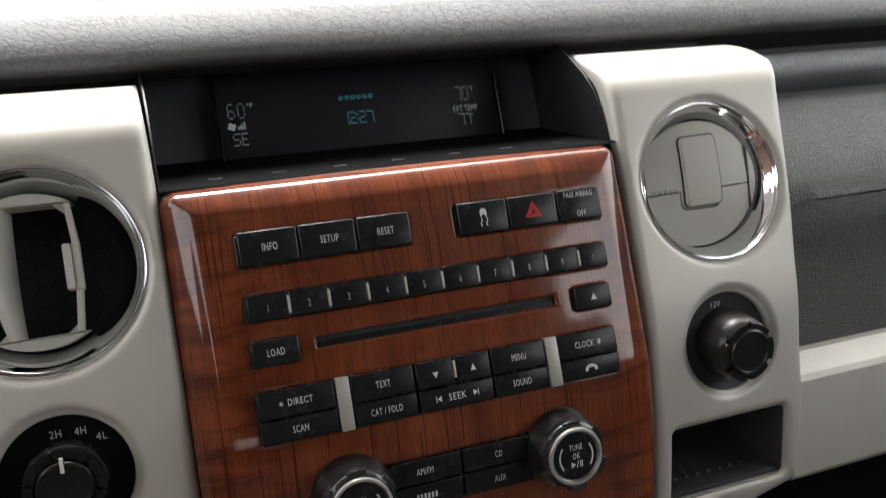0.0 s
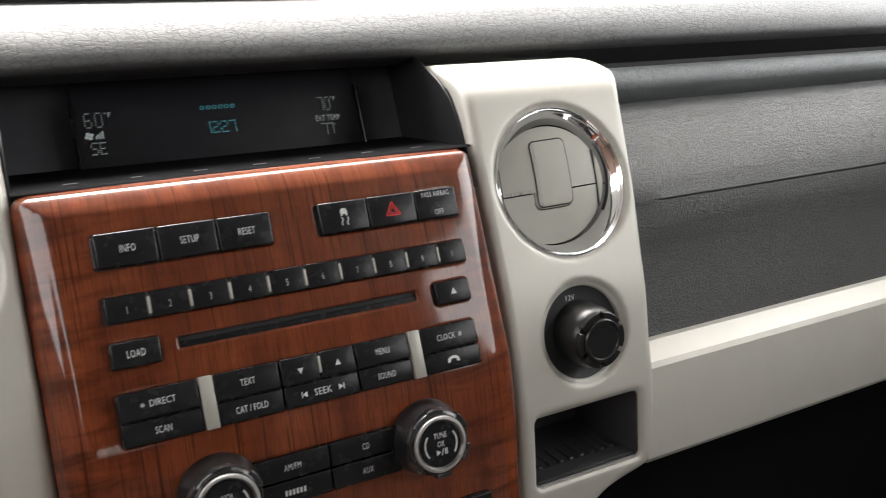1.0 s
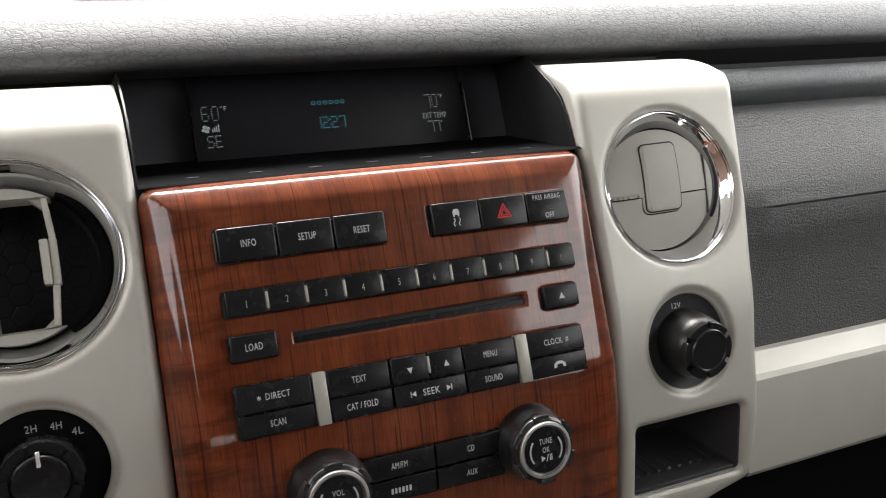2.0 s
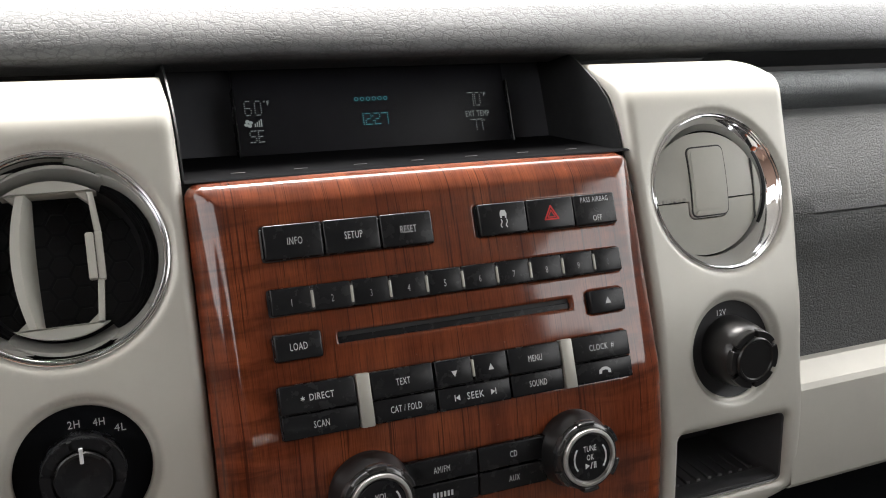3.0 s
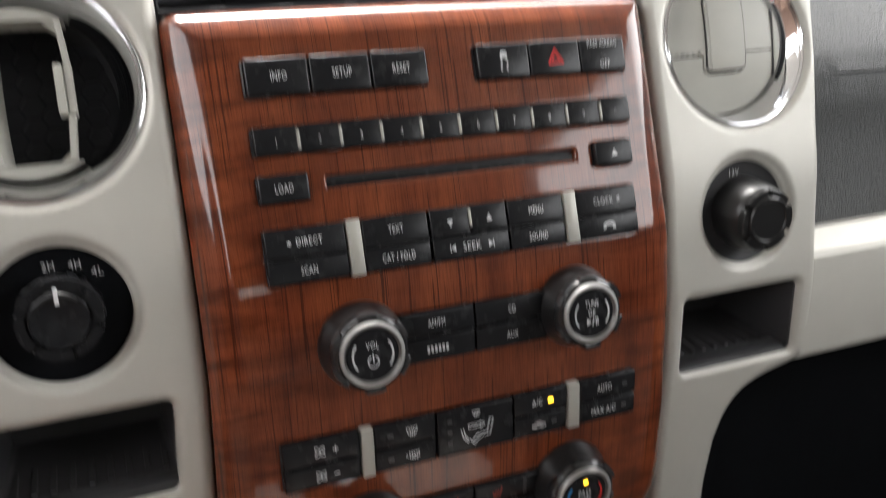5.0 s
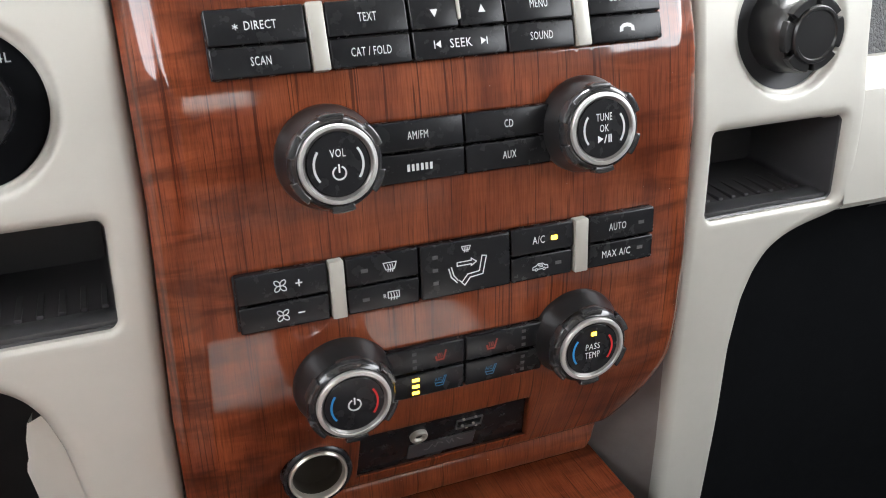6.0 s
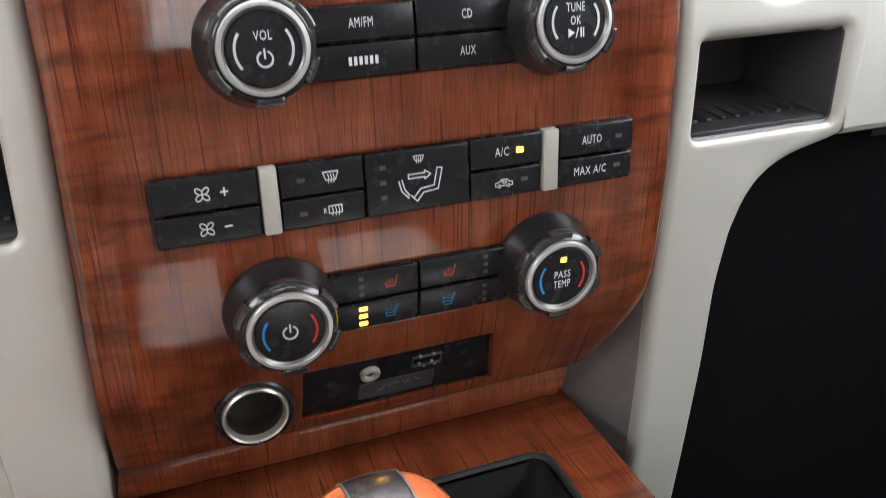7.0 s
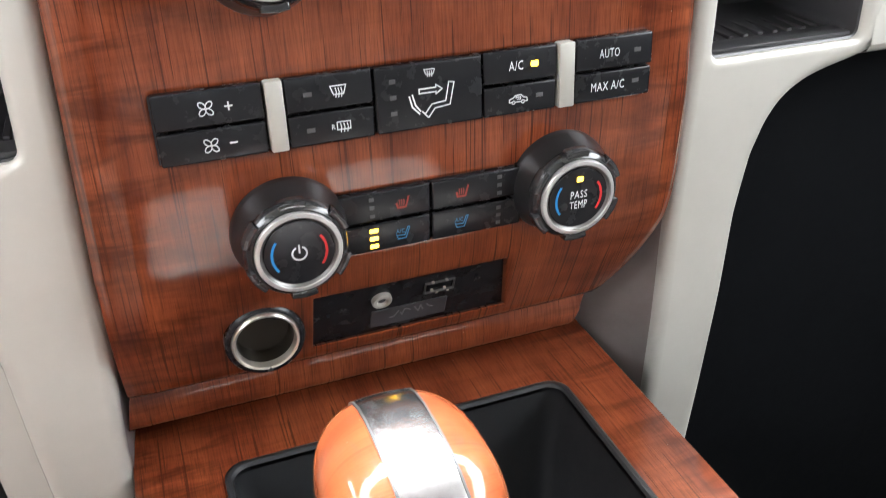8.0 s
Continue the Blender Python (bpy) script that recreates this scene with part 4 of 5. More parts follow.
def knob(name, x, z, label, marks, size=1.0):
    """A rotary knob: rubber skirt, notched grip, satin ring and black face."""
    m = on_wood(x, z)
    m = m @ Matrix.Diagonal((size, size, 1, 1))
    th = thing(name, m.translation, label, "knob", group="rotary knobs on the stack")
    part("skirt", lathe([(.0216, -.003), (.0216, .0012), (.0212, .0030), (.0205, .0050), (.0193, .0105), (.0190, .0120), (.0, .0120)], 72), RUBBER, th, frame_m=m)
    part("collar", lathe([(.0190, .0110), (.0189, .0126), (.0184, .0146), (.0176, .0160), (.0166, .0166), (.0158, .0160), (.0, .0150)], 72), COLLAR, th, frame_m=m)
    for k in range(6):
        a = 62 + 60 * k
        lug = sector(.0168, .0199, .0118, .0166, a + 15, a + 45, 10)
        for v in lug.verts:
            if v.co.z > .015 and math.hypot(v.co.x, v.co.y) > .018:
                v.co.x, v.co.y = v.co.x * .985, v.co.y * .985
        bmesh.ops.bevel(lug, geom=lug.edges[:], offset=.0005, segments=2, affect="EDGES", profile=0.5)
        part("grip", lug, GLOSS, th, frame_m=m)
    part("ring", lathe([(.0158, .0150), (.0158, .0174), (.0155, .0179), (.0142, .0181), (.0140, .0178), (.0139, .0165)], 72), RING, th, "satin metal ring", frame_m=m)
    part("ring_groove", lathe([(.0141, .0174), (.0138, .0176), (.0128, .0167), (.0, .0160)], 64), GROOVE, th, frame_m=m)
    face = part("face", lathe([(.0128, .0160), (.0128, .0170), (.0124, .0174), (.0, .0175)], 48), BUTTON, th, frame_m=m)
    f = m @ Matrix.Translation((0, 0, .0176))
    marks(face, f)
    return th


def power_sign(face, f, z, r, mat=None):
    bm = stroke(arc(r, 118, 422, 20, 0, z), r * .24)
    bm = stroke([(0, z + r * .1), (0, z + r * 1.25)], r * .24, bm=bm)
    part("power_symbol", bm, mat or PRINT, face, smooth=None, frame_m=f)


def side_arcs(face, f, left, right, r=.0098, w=.0009):
    part("left_arc", stroke(arc(r, 145, 215, 12), w), left, face, smooth=None, frame_m=f)
    part("right_arc", stroke(arc(r, -35, 35, 12), w), right, face, smooth=None, frame_m=f)


def vol_marks(face, f):
    lettering("VOL", face, f @ Matrix.Translation((0, .0046, 0)), .0032, .0062)
    power_sign(face, f, -.0032, .0026)
    side_arcs(face, f, PRINT, PRINT)


def tune_marks(face, f):
    lettering("TUNE", face, f @ Matrix.Translation((0, .0052, 0)), .0032, .0078)
    lettering("OK", face, f @ Matrix.Translation((0, .0004, 0)), .0032, .0044)
    bm = prism([(-.0032, -.0058), (-.0006, -.0042), (-.0032, -.0026)], 0, .00012)
    bm = stroke([(.0000, -.0060), (.0010, -.0026)], .0004, bm=bm)
    bm = stroke([(.0022, -.0058), (.0022, -.0026)], .0005, bm=bm)
    bm = stroke([(.0032, -.0058), (.0032, -.0026)], .0005, bm=bm)
    part("play_symbol", bm, PRINT, face, smooth=None, frame_m=f)
    side_arcs(face, f, PRINT, PRINT)


def drive_marks(face, f):
    power_sign(face, f, 0, .0026)
    side_arcs(face, f, BLUEPRINT, REDPRINT)


def pass_marks(face, f):
    lettering("PASS", face, f @ Matrix.Translation((0, .0016, 0)), .0032, .0072)
    lettering("TEMP", face, f @ Matrix.Translation((0, -.0028, 0)), .0032, .0076)
    side_arcs(face, f, BLUEPRINT, REDPRINT)
    part("lamp", box(-.0013, .0013, .0072, .0092, 0, .0003, .0002, 1), AMBER, face, "lit amber lamp", frame_m=f)


knob("volume_knob", *KNOBS[0], "black volume knob with satin ring and power symbol", vol_marks, .94)
knob("tuning_knob", *KNOBS[1], "black tuning knob with satin ring and white lettering", tune_marks, .94)
knob("driver_temperature_knob", *KNOBS[2], "black temperature knob with blue and red arcs", drive_marks)
knob("passenger_temperature_knob", *KNOBS[3], "black passenger temperature knob with lit amber lamp", pass_marks)


def inset(parent, box_, depth=.0012):
    x0, x1, z0, z1 = box_
    m = on_wood((x0 + x1) / 2, (z0 + z1) / 2)
    part("inset_frame", box(-(x1 - x0) / 2 + .0004, (x1 - x0) / 2 - .0004, -(z1 - z0) / 2 + .0004, (z1 - z0) / 2 - .0004, -.006, -.0012, .0003, 1), BLACK, parent, frame_m=m)


def words(bt, f, s, h=.0031, w=None, dx=0, dz=0, mat=None):
    return lettering(s, bt, f @ Matrix.Translation((dx, dz, 0)), h * 1.04, w, mat, condense=.60, bold=0)


# information keys
grp = thing("information_keys", (.013, 0, .051), "row of three black information buttons with white lettering", "button panel")
inset(grp, BOXES["info"])
for a, b, s in ((-.0285, -.0008, "INFO"), (.0000, .0274, "SETUP"), (.0282, .0550, "RESET")):
    bt, f = key(grp, a, b, .0432, .0594, .0030, .0010)
    words(bt, f, s, .0034, dx=.0006)
    part("side_rib", box(a - .0010, a - .0002, -.0016, .002, .0445, .0580, .0003, 1), DARK, grp)
hz = thing("hazard_keys", (.12, 0, .051), "row of black stability, hazard and airbag buttons", "button panel")
inset(hz, BOXES["hazard"])
bt, f = key(hz, .0806, .1076, .0434, .0598, .0030, .0010)
bm = prism([(-.0019, .0012), (.0019, .0012), (.0019, .0026), (.0012, .0042), (-.0012, .0042), (-.0019, .0026)], 0, .00012)
bm = prism([(-.0017, .0002), (-.0009, .0002), (-.0009, .0013), (-.0017, .0013)], 0, .00012, bm)
bm = prism([(.0009, .0002), (.0017, .0002), (.0017, .0013), (.0009, .0013)], 0, .00012, bm)
for x in (-.0015, .0015):
    bm = stroke([(x + .0005 * math.sin(k * 1.3), -.0006 - k * .0008) for k in range(6)], .0005, bm=bm)
part("skid_symbol", bm, PRINT, bt, smooth=None, frame_m=f)
bt, f = key(hz, .1082, .1358, .0434, .0598, .0030, .0010)
tri = [(-.0040, -.0030), (.0040, -.0030), (.0, .0040)]
bm = stroke(tri, .0008, bm=None, closed=True)
bm = stroke([(-.0021, -.0019), (.0021, -.0019), (.0, .0018)], .0005, bm=bm, closed=True)
part("hazard_triangle", bm, REDPRINT, bt, "red warning triangle", smooth=None, frame_m=f)
bt, f = key(hz, .1364, .1618, .0434, .0598, .0030, .0010)
bm = stroke([(-.0012, .0004), (-.0002, -.0012), (.0016, -.0016)], .0003, bm=None)
bm = stroke([(.0004, .0004), (.0012, .0000)], .0003, bm=bm)
part("airbag_symbol", bm, UNLIT, bt, smooth=None, frame_m=f)
words(bt, f, "PASS AIRBAG", .0027, .0170, dz=.0053)
words(bt, f, "OFF", .0030, .0056, dx=.0005, dz=-.0048)

# preset keys
pre = thing("preset_keys", (.066, 0, .0236), "long row of ten black numbered preset buttons", "button panel")
inset(pre, BOXES["presets"])
cuts = [-.0288] + [-.0092 + .0191 * k for k in range(9)] + [.1610]
for k, s in enumerate("1234567890"):
    bt, f = key(pre, cuts[k] + .0003, cuts[k + 1] - .0003, .0176, .0300, .0022, .0008)
    words(bt, f, s, .0033, None, dz=-.0010, mat=FADED if k < 9 else DIMPRINT)
for k in range(9):
    m = on_wood(cuts[k + 1], .0234)
    well = part("notch", prism(rounded(-.0013, .0013, -.0050, .0050, .0012, 4), 0, .00225, bevel=.0003), BLACK, pre, frame_m=m)
    part("pale_rib", prism(rounded(-.00065, .00065, -.0040, .0042, .0006, 4), .0005, .0030, bevel=.0004), PALE, pre, "pale vertical rib", frame_m=m)

# disc slot, load and eject
cd = thing("disc_slot", (.0645, .003, .0036), "narrow black disc slot with a felt-lined mouth", "disc slot")
m = on_wood(.0645, .0037)
part("mouth", box(-.0645, .0645, -.0040, .0040, -.0080, -.0035, .0004, 1), BLACK, cd, frame_m=m)
part("felt", box(-.0640, .0640, -.0036, .0004, -.0036, -.0026, .0003, 1), BUTTON, cd, frame_m=m)
ld = thing("load_key", (-.018, 0, .003), "single black load button", "button")
inset(ld, BOXES["load"])
bt, f = key(ld, -.0296, -.0074, -.0034, .0088, .0030, .0010)
words(bt, f, "LOAD", .0033)
ej = thing("eject_key", (.148, 0, .002), "single black eject button", "button")
inset(ej, BOXES["eject"])
bt, f = key(ej, .1376, .1586, -.0038, .0084, .0030, .0010)
polygon([(-.0018, -.0014), (.0018, -.0014), (0, .0020)], bt, f, PRINT, "triangle")

# audio menu keys
au = thing("audio_keys", (.0635, 0, -.027), "two-row block of black audio buttons with pale bars", "button panel")
inset(au, BOXES["direct"])
Z0, ZM, Z1 = -.0390, -.0278, -.0145


def pair(parent, x0, x1, z0, zm, z1, up, lowr, dim=PRINT):
    a, fa = key(parent, x0, x1, zm + .0003, z1, .0030, .0008, lean=-.03)
    b, fb = key(parent, x0, x1, z0, zm - .0003, .0026, .0008, lean=.02)
    for bt, f, s in ((a, fa, up), (b, fb, lowr)):
        if isinstance(s, str):
            words(bt, f, s, .0031)
        elif s:
            s(bt, f)
    return a, b


def star_direct(bt, f):
    words(bt, f, "DIRECT", .0030, .0116, dx=.0016)
    bm = None
    for k in range(3):
        a = radians(90 + 60 * k)
        c, s = .0010 * math.cos(a), .0010 * math.sin(a)
        bm = stroke([(-.0074 - c, -.0002 - s), (-.0074 + c, -.0002 + s)], .0003, bm=bm)
    part("star_symbol", bm, PRINT, bt, smooth=None, frame_m=f)


def phone(bt, f):
    pts = [(-.0036, -.0016), (-.0034, .0004), (-.0018, .0016), (0, .0019), (.0018, .0016), (.0034, .0004), (.0036, -.0016), (.0020, -.0014), (.0018, .0000), (0, .0004), (-.0018, .0000), (-.0020, -.0014)]
    polygon(pts, bt, f, PRINT, "receiver_symbol")


def clock(bt, f):
    words(bt, f, "CLOCK", .0031, .0112, dx=-.0020)
    words(bt, f, "#", .0028, .0020, dx=.0066)


def seek(bt, f):
    words(bt, f, "SEEK", .0033, .0092)
    bm = prism([(-.0106, 0), (-.0084, .0014), (-.0084, -.0014)], 0, .00012)
    bm = stroke([(-.0110, -.0014), (-.0110, .0014)], .0004, bm=bm)
    bm = prism([(.0106, 0), (.0084, -.0014), (.0084, .0014)], 0, .00012, bm)
    bm = stroke([(.0110, -.0014), (.0110, .0014)], .0004, bm=bm)
    part("skip_symbols", bm, PRINT, bt, smooth=None, frame_m=f)


pair(au, -.0304, .0054, Z0, ZM, Z1, star_direct, "SCAN")
pair(au, .0132, .0446, Z0, ZM, Z1, "TEXT", "CAT / FOLD")
pair(au, .0854, .1152, Z0, ZM, Z1, "MENU", "SOUND")
pair(au, .1230, .1570, Z0, ZM, Z1, clock, phone)
for a, b, pts in ((.0456, .0650, [(-.0015, .0012), (.0015, .0012), (0, -.0018)]), (.0658, .0844, [(-.0015, -.0012), (.0015, -.0012), (0, .0018)])):
    bt, f = key(au, a, b, ZM + .0003, Z1, .0034, .0008, lean=-.03)
    polygon(pts, bt, f @ Matrix.Translation((0, -.0006, 0)), PRINT, "triangle")
bt, f = key(au, .0456, .0844, Z0, ZM - .0003, .0030, .0008)
seek(bt, f)
m = on_wood(.0654, -.0206)
part("pale_rib", prism(rounded(-.0006, .0006, -.0042, .0042, .0005, 4), .001, .0042, bevel=.0003), PALE, au, frame_m=m)


def bar(parent, x0, x1, z0, z1):
    m = on_wood((x0 + x1) / 2, (z0 + z1) / 2)
    part("pale_bar", box(-(x1 - x0) / 2, (x1 - x0) / 2, -(z1 - z0) / 2, (z1 - z0) / 2, -.004, .0038, .0007, 2), PALE, parent, "pale champagne divider bar", frame_m=m)


bar(au, .0062, .0126, -.0394, -.0142)
bar(au, .1158, .1224, -.0394, -.0142)

# source keys between the volume and tuning knobs
src = thing("source_keys", (.0635, .006, -.0725), "four black source buttons between two knobs", "button panel")
m = on_wood(.0635, -.0724)
part("inset_frame", box(-.052, .052, -.0124, .0124, -.008, -.0014, .0003, 1), BLACK, src, frame_m=m)


def brand_bars(bt, f):
    bm = None
    for k in range(6):
        x = -.0052 + k * .0019
        bm = prism([(x, -.0014), (x + .0011, -.0014), (x + .0011, .0014), (x, .0014)], 0, .00012, bm)
    part("wordmark_bars", bm, PRINT, bt, smooth=None, frame_m=f)


pair(src, .0245, .0632, -.0843, -.0722, -.0602, "AM/FM", brand_bars)
pair(src, .0640, .1020, -.0843, -.0722, -.0602, "CD", "AUX")

# climate keys
cl = thing("climate_keys", (.061, .02, -.1224), "two-row block of black climate buttons with pale bars", "button panel")
inset(cl, BOXES["climate"])
C0, CM, C1 = -.1344, -.1228, -.1104


def blower(bt, f, plus):
    bm = None
    for k in range(4):
        a = radians(45 + 90 * k)
        cx, cy = .0016 * math.cos(a), .0016 * math.sin(a)
        loop = [(cx + .0014 * math.cos(t) * math.cos(a) - .0009 * math.sin(t) * math.sin(a) - .0010, cy + .0014 * math.cos(t) * math.sin(a) + .0009 * math.sin(t) * math.cos(a)) for t in np.arange(0, 6.28, .7)]
        bm = stroke(loop, .00035, bm=bm, closed=True)
    bm = stroke([(.0052, 0), (.0076, 0)], .0005, bm=bm)
    if plus:
        bm = stroke([(.0064, -.0013), (.0064, .0013)], .0005, bm=bm)
    part("blower_symbol", bm, PRINT, bt, smooth=None, frame_m=f)


def lamp_off(bt, f, x, z, w=.0030):
    part("lamp", box(x - w / 2, x + w / 2, z - .0008, z + .0008, 0, .0002, .0001, 1), UNLIT, bt, smooth=None, frame_m=f)


def front_demist(bt, f):
    bm = stroke([(-.0028, .0018), (.0028, .0018), (.0018, -.0012), (-.0018, -.0012)], .00035, bm=None, closed=True)
    for x in (-.001, 0, .001):
        bm = stroke([(x, .001), (x + .0003, -.0004), (x, -.0022)], .0003, bm=bm)
    part("demist_symbol", bm, PRINT, bt, smooth=None, frame_m=f @ Matrix.Translation((.0030, 0, 0)))
    lamp_off(bt, f, -.0078, 0)


def rear_demist(bt, f):
    bm = stroke([(-.0024, .0016), (.0024, .0016), (.0024, -.0012), (-.0024, -.0012)], .00035, bm=None, closed=True)
    for x in (-.0012, 0, .0012):
        bm = stroke([(x, .001), (x + .0003, -.0004), (x, -.0022)], .0003, bm=bm)
    part("demist_symbol", bm, PRINT, bt, smooth=None, frame_m=f @ Matrix.Translation((.0040, 0, 0)))
    words(bt, f, "R", .0018, .0012, dx=.0003)
    lamp_off(bt, f, -.0078, 0)


def ac(bt, f):
    words(bt, f, "A/C", .0033, .0058, dx=-.0020)
    part("lamp", box(.0040, .0070, -.0010, .0010, 0, .0003, .0002, 1), AMBER, bt, "lit amber lamp", frame_m=f)


def recirc(bt, f):
    bm = stroke([(-.0036, -.0010), (-.0036, .0002), (-.0022, .0006), (-.0010, .0016), (.0012, .0016), (.0022, .0006), (.0036, .0003), (.0038, -.0010)], .00032, bm=None)
    bm = stroke([(-.0036, -.0010), (-.0026, -.0010)], .00032, bm=bm)
    bm = stroke([(-.0012, -.0010), (.0012, -.0010)], .00032, bm=bm)
    bm = stroke([(.0026, -.0010), (.0038, -.0010)], .00032, bm=bm)
    for wx in (-.0019, .0019):
        bm = stroke(arc(.0006, 0, 360, 8, wx, -.0011)[:-1], .0003, bm=bm, closed=True)
    bm = stroke([(-.0004, .0000), (.0010, .0000), (.0010, .0008), (-.0006, .0008)], .0003, bm=bm)
    bm = prism([(-.0012, .0008), (-.0005, .0003), (-.0005, .0013)], 0, .00012, bm)
    part("recirculation_symbol", bm, PRINT, bt, smooth=None, frame_m=f @ Matrix.Translation((-.0010, 0, 0)))
    lamp_off(bt, f, .0078, .0006)


def auto(bt, f):
    words(bt, f, "AUTO", .0033, .0088, dx=-.0024)
    lamp_off(bt, f, .0098, 0)


def maxac(bt, f):
    words(bt, f, "MAX A/C", .0033, .0146, dx=-.0024)
    lamp_off(bt, f, .0098, .0006)


pair(cl, -.0328, .0030, C0, CM, C1, lambda b, f: blower(b, f, True), lambda b, f: blower(b, f, False))
pair(cl, .0106, .0412, C0, CM, C1, front_demist, rear_demist)
pair(cl, .0834, .1132, C0, CM, C1, ac, recirc)
pair(cl, .1214, .1548, C0, CM, C1, auto, maxac)
bt, f = key(cl, .0420, .0826, C0, C1, .0032, .0009)
bm = stroke([(-.0020, .0094), (.0020, .0094), (.0013, .0076), (-.0013, .0076)], .00035, bm=None, closed=True)
for x in (-.0008, 0, .0008):
    bm = stroke([(x, .0088), (x, .0068)], .0003, bm=bm)
bm = stroke([(.0072, .0040), (.0058, -.0028), (.0004, -.0034), (-.0022, -.0066), (-.0034, -.0056)], .0004, bm=bm)
bm = stroke([(.0072, .0040), (.0092, .0036), (.0074, -.0044), (.0016, -.0050), (-.0010, -.0082), (-.0034, -.0056)], .0004, bm=bm)
bm = stroke([(-.0042, .0026), (.0022, .0026), (.0022, .0036), (.0046, .0018), (.0022, .0002), (.0022, .0010), (-.0042, .0010)], .0004, bm=bm, closed=True)
bm = stroke([(-.0080, .0004), (-.0070, -.0036), (-.0044, -.0064)], .0005, bm=bm)
bm = stroke([(-.0068, .0008), (-.0058, -.0030), (-.0040, -.0054)], .0005, bm=bm)
part("airflow_symbol", bm, PRINT, bt, smooth=None, frame_m=f)
for k in range(3):
    lamp_off(bt, f, -.0140, .0066 - .0058 * k, .0024)
bar(cl, .0038, .0099, -.1348, -.1100)
bar(cl, .1140, .1206, -.1348, -.1100)

# seat heater keys
ht = thing("seat_heater_keys", (.0635, .035, -.167), "four black seat heating and cooling buttons", "button panel")
m = on_wood(.0620, -.1667)
part("inset_frame", box(-.052, .052, -.0124, .0124, -.008, -.0014, .0003, 1), BLACK, ht, frame_m=m)


def seat(mat, x, lamps, lit, cool=False):
    def draw(bt, f):
        if cool:
            bm = stroke([(-.0028, -.0002), (-.0022, -.0022), (.0010, -.0022), (.0026, .0026), (.0018, .0026), (.0006, -.0008), (-.0026, -.0006)], .00035, bm=None)
            lettering("A/C", bt, f @ Matrix.Translation((x - .0012, .0012, 0)), .0018, .0034, mat)
        else:
            bm = stroke([(-.0024, .0000), (-.0020, -.0018), (.0012, -.0018)], .0008, bm=None)
            bm = stroke([(.0012, -.0018), (.0024, .0024)], .0007, bm=bm)
            for k in range(3):
                bm = stroke([(-.0014 + k * .0009, -.0008), (-.0012 + k * .0009, .0004), (-.0014 + k * .0009, .0014)], .0003, bm=bm)
        part("seat_symbol", bm, mat, bt, smooth=None, frame_m=f @ Matrix.Translation((x, 0, 0)))
        for k in range(3):
            z = .0034 - .0034 * k
            if lit:
                part("lamp", box(lamps - .0017, lamps + .0017, z - .0008, z + .0008, 0, .0003, .0002, 1), AMBER, bt, "lit amber lamp", frame_m=f)
            else:
                lamp_off(bt, f, lamps, z, .0020)
    return draw


pair(ht, .0245, .0612, -.1790, -.1667, -.1546, seat(DULLRED, .0072, -.0050, False), seat(DULLBLUE, .0072, -.0046, True, True))
pair(ht, .0620, .1000, -.1790, -.1667, -.1546, seat(DULLRED, -.0066, .0090, False), seat(DULLBLUE, -.0066, .0090, False, True))

# connector pocket
us = thing("connector_panel", (.057, .07, -.2087), "recessed black connector panel with audio and data sockets", "socket panel")
m = on_wood(.0569, -.2087, -.0030)
part("back_plate", box(-.0448, .0505, -.0215, .0200, -.004, 0, .0005, 1), BUTTON, us, frame_m=m)
jk = part("audio_jack", lathe([(.0044, 0), (.0044, .0016), (.0040, .0022), (.0026, .0022), (.0020, .0014), (.0016, -.001), (.0, -.001)], 32), PALE, us, "pale metal audio socket", frame_m=m @ Matrix.Translation((-.0136, .0036, 0)))
part("jack_hole", lathe([(.0017, .0008), (.0, .0008)], 20), BLACK, jk, frame_m=m @ Matrix.Translation((-.0136, .0036, .0002)))
mu = m @ Matrix.Translation((.0122, .0046, 0))
ub = None
for a in ((-.0068, .0068, .0030, .0034), (-.0068, .0068, -.0035, -.0030), (-.0068, -.0064, -.0034, .0034), (.0063, .0068, -.0034, .0034)):
    ub = box(a[0], a[1], a[2], a[3], 0, .0011, .0001, 1, ub)
uo = part("data_socket", ub, GROOVE, us, "metal-rimmed data socket", frame_m=mu)
part("tongue", box(-.0054, .0054, -.0006, .0016, 0, .0006, .0002, 1), VOID, uo, frame_m=mu)
for kx, kz in ((-.0034, .0038), (.0028, .0038), (-.0034, -.0016), (.0024, -.0016), (-.0010, -.0036), (.0040, -.0036)):
    part("contact", box(kx - .0006, kx + .0006, kz - .0004, kz + .0004, .0002, .0013, .0001, 1), WORN, uo, frame_m=mu)
lb = part("label_plate", box(-.0176, .0172, -.0165, -.0045, 0, .0006, .0003, 1), LABEL, us, "worn dark label plate", frame_m=m)
wm = None
random.seed(4)
x, z = -.0090, -.0110
for k in range(16):
    q = (x + .0006 + random.random() * .0014, -.0115 + random.random() * .0052)
    if k % 5 != 3:
        wm = stroke([(x, z), q], .0003 + .0004 * random.random(), bm=wm)
    x, z = q
part("worn_marks", wm, DIMPRINT, lb, smooth=None, frame_m=m @ Matrix.Translation((0, 0, .0007)))

for ux, uz, flip in ((-.0300, .0010, 1), (.0300, .0030, 1)):
    um = stroke([(-.0012, -.0010), (-.0006, .0010), (.0002, -.0008)], .0003, bm=None)
    um = stroke([(.0006, .0010), (.0014, .0004), (.0006, -.0004)], .0003, bm=um)
    part("faint_symbol", um, UNLIT, us, smooth=None, frame_m=m @ Matrix.Translation((ux, uz, .0001)))

# lighter socket
lg = thing("lighter_socket", (LIGHTER[0], .06, LIGHTER[1]), "empty lighter socket with a worn metal rim", "socket")
